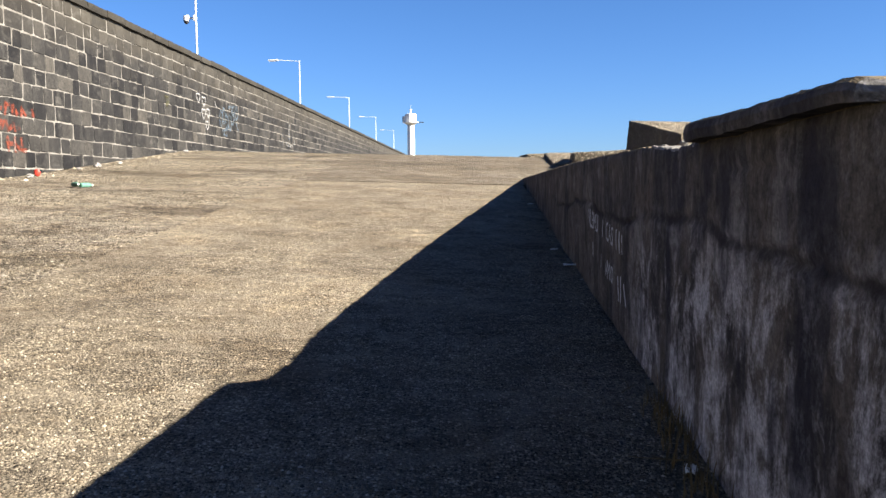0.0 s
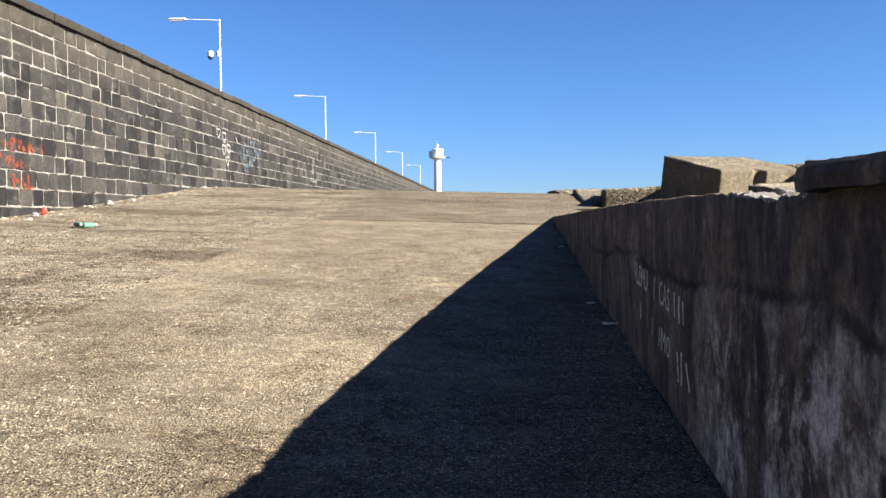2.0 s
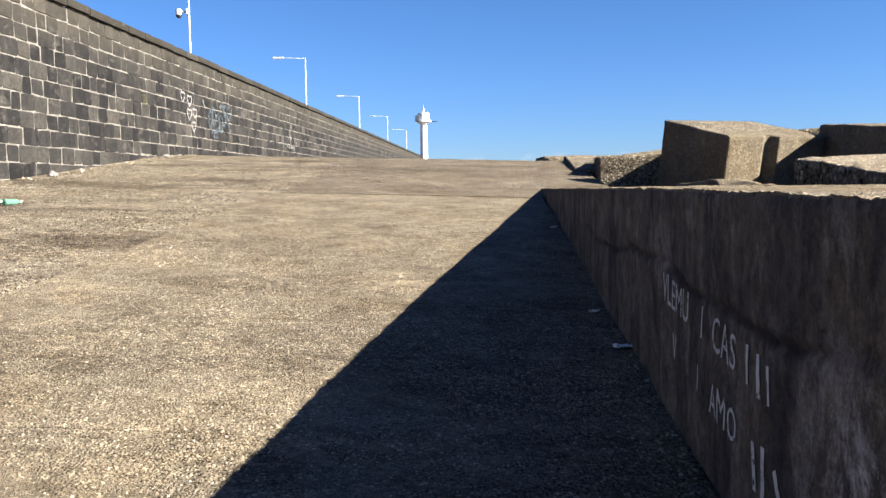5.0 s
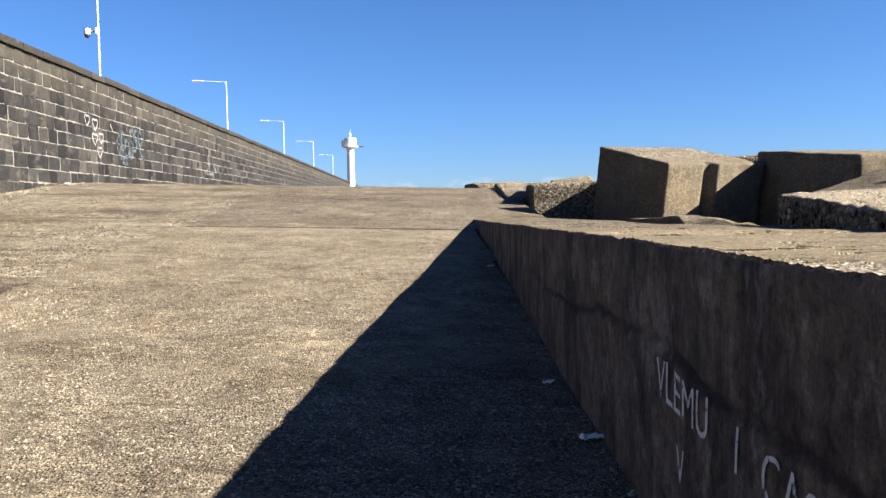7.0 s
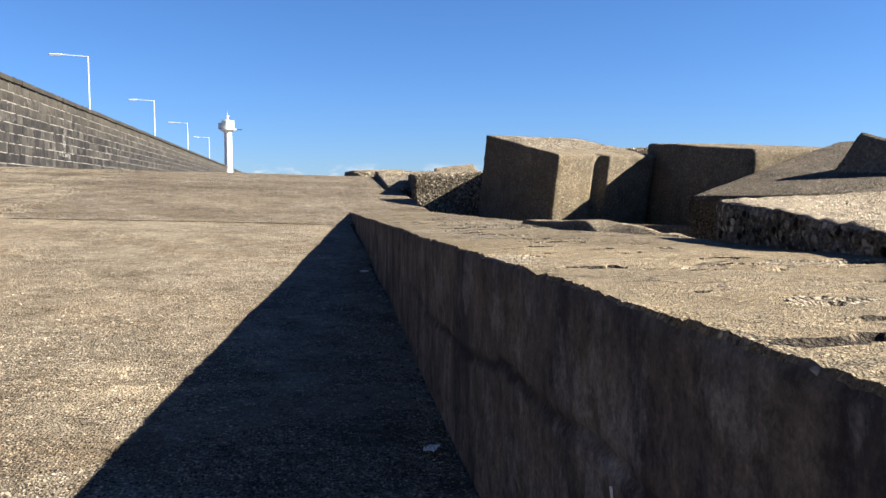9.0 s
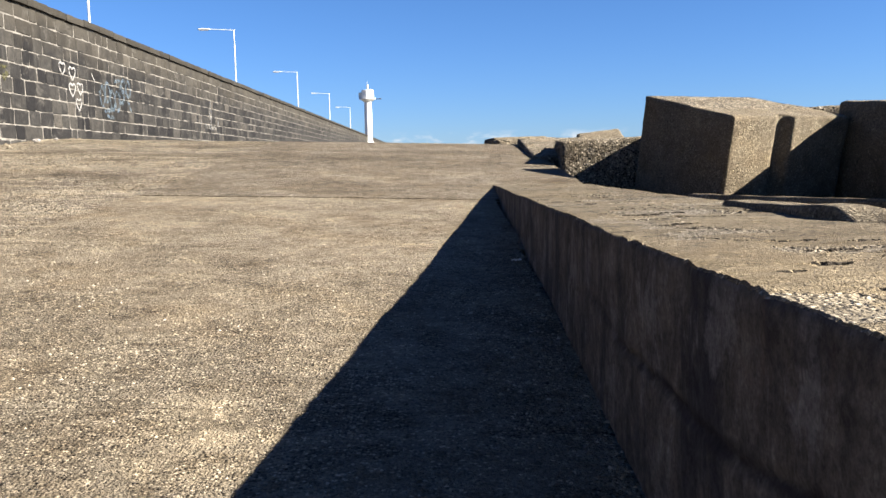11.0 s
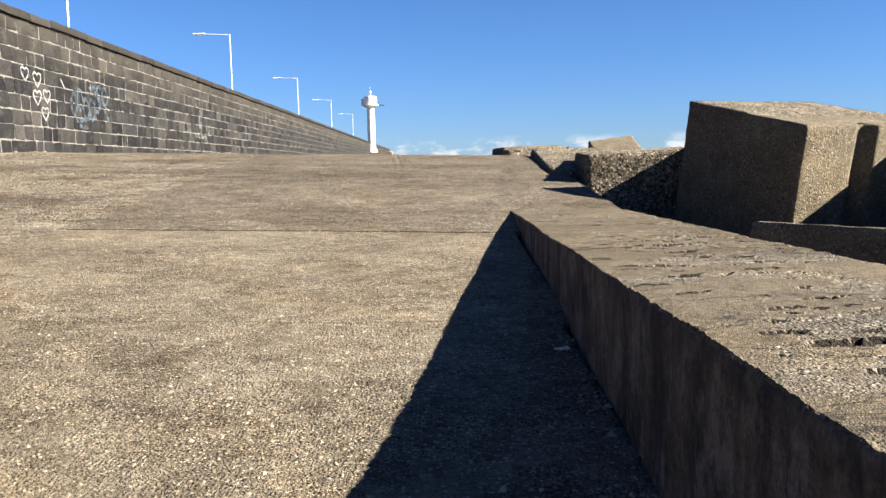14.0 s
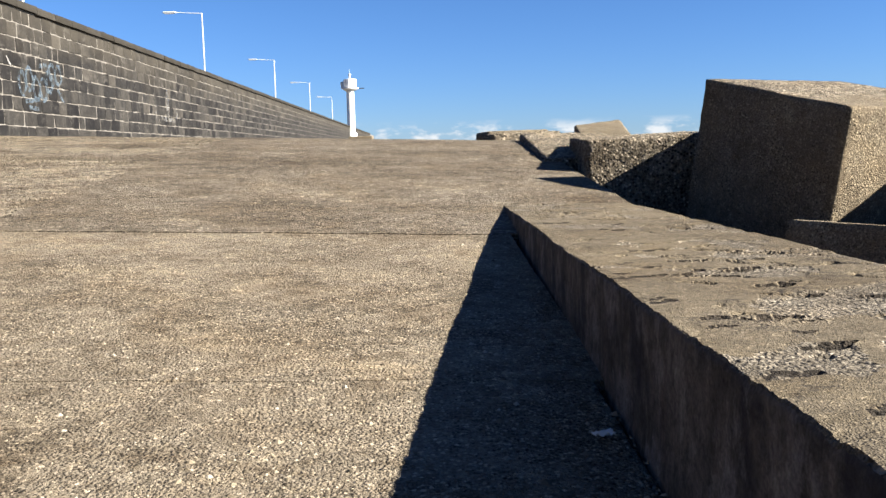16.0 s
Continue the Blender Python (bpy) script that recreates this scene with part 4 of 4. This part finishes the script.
random.seed(11)
pebbles("bedded_pebbles", 190000, (-3.7, 1.05), (1.2, 18.5), 0.004, 0.017, 1, lambda x, y: x < face_x(y) - 0.02 and nz(x, y, 4, 1.1, 3) > random.uniform(-0.45, 0.45) and random.random() < 1.25 - y / 13.5)
pebbles("bedded_pebbles", 60000, (-3.7, 1.05), (1.2, 8.5), 0.006, 0.018, 7, lambda x, y: x < face_x(y) - 0.02 and nz(x, y, 4, 1.1, 3) > random.uniform(-0.6, 0.3) and random.random() < 1.6 - y / 6)
pebbles("shoulder_pebbles", 70000, (-9.7, -3.6), (5.5, 31.0), 0.008, 0.03, 2, lambda x, y: nz(x * 0.5, y, 4, 0.45, 4) > random.uniform(-0.15, 0.2) and random.random() < (x + 3.74) / -0.12, 0.0, GRAVEL)
pebbles("wall_foot_grit", 5000, (0.55, 1.22), (1.5, 19.0), 0.004, 0.026, 3, lambda x, y: x < face_x(y) - 0.01 and random.random() < 0.12 + max(0, 1 - (face_x(y) - x) / 0.22))
pebbles("wall_foot_rubble", 900, (-9.9, -9.2), (14.0, 40.0), 0.015, 0.08, 4, lambda x, y: random.random() < max(0.1, (-9.3 - x) / 0.6), 0.0)


def lump(name, at, r, mat, label, category, seed, squash=0.7, parent=None):
    bm = bmesh.new()
    bmesh.ops.create_icosphere(bm, subdivisions=3, radius=r)
    for v in bm.verts:
        d = v.co.normalized()
        k = 1 + 0.35 * nz(d.x + seed, d.y, d.z, 1.3, 3)
        v.co = Vector((d.x * r * k * 1.2, d.y * r * k, d.z * r * k * squash))
    ob = part(name, bm, mat)
    ob.location = at
    ob.rotation_euler = (0, 0, seed * 2.4)
    return tagged(ob, label, category)


for i in range(7):
    y = 3.95 + 0.14 * i
    x = face_x(y) + 0.06 + 0.05 * (i % 3)
    lump("rubble_piece", (x, y, top_z(y) - 0.035 + 0.008 * (i % 4)), 0.014 + 0.006 * ((i * 7) % 4), BROKEN, "pale broken concrete lump on the wall's broken edge", "rubble", i + 0.3)["group"] = "rubble on the wall"
for i, (y, r) in enumerate(((20.6, 0.05), (21.5, 0.10), (22.8, 0.06), (28.6, 0.08), (29.6, 0.05), (18.0, 0.08))):
    lump("rubble_piece", (-9.62 + 0.06 * (i % 3), y, gz(-9.6, y) + r * 0.35), r, BROKEN, "pale stone lying at the foot of the tall wall", "rubble", i + 5.1)["group"] = "stones at the wall foot"


def crushed_can(at):
    bm = bmesh.new()
    turned(bm, [(0.03, -0.17), (0.10, -0.15), (0.115, -0.06), (0.075, 0.0), (0.11, 0.07), (0.10, 0.15), (0.04, 0.17)], 18)
    for v in bm.verts:
        v.co *= 0.75
    for v in bm.verts:
        v.co.x *= 0.75 + 0.2 * nz(v.co.x * 9, v.co.y * 9, v.co.z * 9)
    ob = part("red_container", bm, RED_PLASTIC)
    ob.matrix_world = pose(*at, 90, 0, 35)
    return tagged(ob, "crushed red plastic container at the wall foot", "litter")


crushed_can((-9.62, 18.55, gz(-9.6, 18.5) + 0.075))


def bottle(at, turn):
    b = new("plastic_bottle")
    bm = bmesh.new()
    turned(bm, [(0.03, 0), (0.048, 0.01), (0.05, 0.09), (0.04, 0.12), (0.049, 0.16), (0.045, 0.24), (0.022, 0.31), (0.015, 0.33)], 18)
    part("body", bm, GREEN_PLASTIC, b)
    bm = bmesh.new()
    turned(bm, [(0.018, 0.325), (0.018, 0.35), (0.012, 0.352)], 14)
    part("cap", bm, PALE_LITTER, b, "pale screw cap")
    b.matrix_world = pose(*at, 90, 0, turn)
    return tagged(b, "green plastic bottle lying on the ramp", "bottle")


bottle((-7.55, 15.9, gz(-7.55, 15.9) + 0.055), 40)
bottle((-7.35, 15.75, gz(-7.35, 15.75) + 0.055), 165)


def scrap(at, size, turn, seed):
    """A crumpled flat scrap."""
    bm = bmesh.new()
    bmesh.ops.create_grid(bm, x_segments=8, y_segments=6, size=0.5)
    for v in bm.verts:
        x, y = v.co.x, v.co.y
        v.co = Vector((x * size, y * size * 0.6, 0.012 + 0.25 * size * abs(nz(x * 2 + seed, y * 2, 0, 1.6, 2))))
    g = bmesh.ops.extrude_face_region(bm, geom=list(bm.faces))
    for v in g["geom"]:
        if isinstance(v, bmesh.types.BMVert):
            v.co.z += 0.004
    ob = part("litter_scrap", bm, PALE_LITTER)
    ob.matrix_world = pose(*at, 0, 0, turn)
    return tagged(ob, "crumpled pale scrap lying by the low wall", "litter")


scrap((1.06, 8.46, gz(1.06, 8.46) + 0.012), 0.13, 20, 1.0)
scrap((0.95, 3.5, gz(0.95, 3.5) + 0.012), 0.1, 75, 5.0)
scrap((1.0, 9.45, gz(1, 9.45) + 0.012), 0.09, 60, 4.0)
scrap((1.1, 14.2, gz(1.1, 14.2) + 0.012), 0.08, 10, 6.0)


def twig(at, length, turn, seed):
    """A thin bent dry twig with one side shoot."""
    bm = bmesh.new()
    pts = [Vector((length * (i / 6 - 0.5), 0.04 * length * nz(i * 0.7, seed, 0), 0.008 + 0.05 * length * abs(nz(i * 0.6, seed, 4)))) for i in range(7)]
    for i in range(6):
        tube(bm, pts[i], pts[i + 1], 0.005 - 0.0005 * i, 0.0045 - 0.0005 * i, 6)
    tube(bm, pts[3], pts[3] + Vector((0.15 * length, 0.16 * length, 0.03)), 0.003, 0.0015, 6)
    ob = part("dry_twig", bm, DRY_PLANT)
    ob.matrix_world = pose(*at, 0, 0, turn)
    return tagged(ob, "thin dry brown twig lying by the low wall", "twig")


twig((0.86, 3.62, gz(0.86, 3.62) + 0.01), 0.3, 165, 1.0)
twig((0.9, 4.6, gz(0.9, 4.6) + 0.01), 0.22, 60, 2.0)


def weeds(at, count, seed):
    rng = random.Random(seed)
    verts, faces = [], []
    for _ in range(count):
        x, y = at[0] + rng.gauss(0, 0.05), at[1] + rng.gauss(0, 0.22)
        x = min(x, face_x(y) - 0.03)
        z = gz(x, y)
        a, lean, h = rng.uniform(0, 6.28), rng.uniform(0.1, 0.6), rng.uniform(0.05, 0.2)
        pts = [Vector((x + math.cos(a) * lean * h * t * t, y + math.sin(a) * lean * h * t * t, z + h * t)) for t in (0, 0.4, 0.75, 1)]
        side = Vector((-math.sin(a), math.cos(a), 0)) * 0.003
        b = len(verts)
        for p, w in zip(pts, (1, 0.9, 0.6, 0.1)):
            verts += [tuple(p - side * w), tuple(p + side * w)]
        faces += [(b + 2 * i, b + 2 * i + 1, b + 2 * i + 3, b + 2 * i + 2) for i in range(3)]
    ob = new("dry_weeds", from_lists("dry_weeds", verts, faces, DRY_PLANT))
    return tagged(ob, "dry brown weeds at the foot of the low wall", "weeds", kind="stuff")


weeds((0.98, 4.0), 130, 3)
weeds((0.93, 3.3), 90, 4)


# ---- paint on the walls ----
def painted(text, size, y, z, gap, name, slant=0.0):
    """Brushed capitals on the low wall's face, read towards lower y."""
    cu = bpy.data.curves.new(name, "FONT")
    cu.body, cu.size, cu.extrude, cu.resolution_u = text, size, 0.0, 3
    cu.space_character, cu.shear, cu.offset = gap, 0.08, 0.0
    tmp = new(name + "_tmp", cu)
    me = bpy.data.meshes.new_from_object(tmp.evaluated_get(bpy.context.evaluated_depsgraph_get()))
    bpy.data.objects.remove(tmp)
    bm = bmesh.new()
    bm.from_mesh(me)
    bmesh.ops.subdivide_edges(bm, edges=[e for e in bm.edges if e.calc_length() > 0.04], cuts=2)
    for v in bm.verts:
        a, b = v.co.x * 0.96, v.co.y * 1.08
        yy, zz = y - a, z + b * (1 + 0.12 * nz(a * 4, 1, 0)) + slant * a + 0.006 * nz(a * 30, b * 30, 2)
        v.co = Vector((face_x(yy) - max(face_relief(yy, zz), face_relief(yy, zz + 0.02), face_relief(yy, zz - 0.02)) - 0.007, yy, zz))
    ob = part("wall_writing", bm, GRAFFITI_WHITE)
    return tagged(ob, "hand-painted white capitals on the stained low wall", "graffiti")


painted("VLEMU", 0.20, 7.46, 1.115, 1.0, "writing_a", -0.06)
painted("I", 0.19, 6.66, 1.06, 1.0, "writing_b", -0.06)
painted("CAS", 0.19, 6.46, 1.05, 1.05, "writing_c", -0.06)
painted("V", 0.17, 7.22, 0.855, 1.0, "writing_d", -0.06)
painted("I", 0.17, 6.72, 0.81, 1.0, "writing_e", -0.06)
painted("AMO", 0.18, 6.5, 0.77, 1.05, "writing_f", -0.06)


def ribbon(points, width, place, name, mat, label):
    """A painted stroke: points on a plane, carried to the wall by place()."""
    bm = bmesh.new()
    pts = [Vector((a, b, 0)) for a, b in points]
    rows = []
    for i, p in enumerate(pts):
        d = (pts[min(i + 1, len(pts) - 1)] - pts[max(i - 1, 0)]).normalized()
        n = Vector((-d.y, d.x, 0)) * width * (0.5 + 0.15 * nz(p.x * 5, p.y * 5, 3))
        rows.append([bm.verts.new(place(p.x + n.x, p.y + n.y)), bm.verts.new(place(p.x - n.x, p.y - n.y))])
    for a, b in zip(rows, rows[1:]):
        bm.faces.new((a[0], a[1], b[1], b[0]))
    return bm


def on_low(a, b):
    return Vector((face_x(a) - face_relief(a, b) - 0.006, a, b))


def strokes(name, lines, width, place, mat, label):
    """A drawing of several strokes, each a part."""
    thing = new(name)
    for pts in lines:
        part("stroke", ribbon(pts, width, place, name, mat, label), mat, thing)
    return tagged(thing, label, "graffiti")


def bar(y0, z0, y1, z1, n=5):
    return [(y0 + (y1 - y0) * i / n, z0 + (z1 - z0) * i / n + 0.004 * math.sin(i * 2.1)) for i in range(n + 1)]


strokes("painted_bars", [bar(5.98, 1.16, 5.97, 1.02), bar(5.86, 1.15, 5.85, 1.0), bar(5.76, 1.13, 5.75, 1.0)], 0.03, on_low, GRAFFITI_WHITE, "unreadable white paint strokes on the low wall")
strokes("painted_bars", [bar(5.9, 0.83, 5.88, 0.66), bar(5.8, 0.84, 5.79, 0.66), bar(5.68, 0.8, 5.6, 0.66)], 0.035, on_low, GRAFFITI_WHITE, "unreadable white paint strokes on the low wall")


def on_tall(a, b):
    return Vector((WX + 0.018, a, b))


def heart(cy, cz, r, n=26):
    out = []
    for i in range(n + 1):
        t = 2 * math.pi * i / n
        out.append((cy + r * (math.sin(t) ** 3), cz + r * (0.81 * math.cos(t) - 0.31 * math.cos(2 * t) - 0.12 * math.cos(3 * t))))
    return out


strokes("painted_hearts", [heart(31.15, 4.80, 0.2), heart(31.8, 4.72, 0.22), heart(31.75, 4.25, 0.22), heart(32.3, 4.32, 0.2), heart(32.15, 3.85, 0.2), bar(33.2, 4.85, 33.45, 4.6)], 0.05, on_tall, SPRAY_WHITE, "white painted hearts on the basalt wall")


def worn_row(y0, y1, z, h, seed):
    """A row of worn, unreadable painted letters as short strokes."""
    rng = random.Random(seed)
    out, y = [], y0
    while y < y1:
        out.append(bar(y, z + rng.uniform(-0.03, 0.03), y + rng.uniform(-0.06, 0.06), z + h))
        out.append(bar(y, z + h * rng.choice((0.1, 0.5, 0.95)), y + 0.2, z + h * rng.choice((0.1, 0.5, 0.95))))
        y += rng.uniform(0.26, 0.36)
    return out


def bubble(cy, cz, ry, rz, seed, n=18):
    """A rounded bubble letter's outline."""
    return [(cy + ry * (1 + 0.22 * nz(math.cos(i * 0.35), math.sin(i * 0.35), seed)) * math.cos(2 * math.pi * i / n), cz + rz * (1 + 0.22 * nz(math.cos(i * 0.35), math.sin(i * 0.35), seed + 5)) * math.sin(2 * math.pi * i / n)) for i in range(n + 1)]


strokes("blue_tag", [bubble(34.0 + 0.42 * i, 4.22 + 0.16 * math.sin(i * 1.9), 0.2, 0.3, i) for i in range(5)] + [bubble(35.9 + 0.4 * i, 4.62, 0.22, 0.26, i + 7) for i in range(2)] + [bar(34.1, 3.75, 35.0, 3.85), bar(34.3, 3.6, 34.9, 3.58), bar(35.0, 4.75, 35.6, 4.85), bar(36.2, 4.2, 36.6, 3.8)], 0.12, on_tall, SPRAY_BLUE, "faded pale blue spray tag on the basalt wall")
strokes("orange_tag", worn_row(17.3, 18.7, 3.08, 0.25, 3) + worn_row(17.4, 18.5, 2.73, 0.25, 5) + worn_row(18.0, 18.8, 2.3, 0.33, 4) + [bar(19.05, 3.3, 19.1, 3.1)], 0.1, on_tall, SPRAY_ORANGE, "worn orange spray scrawl on the basalt wall")
strokes("olive_mark", [heart(27.85, 4.35, 0.2), heart(27.85, 4.35, 0.1)], 0.06, on_tall, SPRAY_OLIVE, "small olive painted mark on the basalt wall")
strokes("white_mark", [bubble(47.2, 4.35, 0.16, 0.5, 2), bar(47.3, 4.9, 47.2, 3.85), bar(45.6, 4.3, 45.5, 3.7), bar(46.2, 3.75, 48.2, 3.7), bar(48.6, 4.1, 48.5, 3.8)], 0.16, on_tall, SPRAY_FADED, "faded white paint run on the basalt wall")
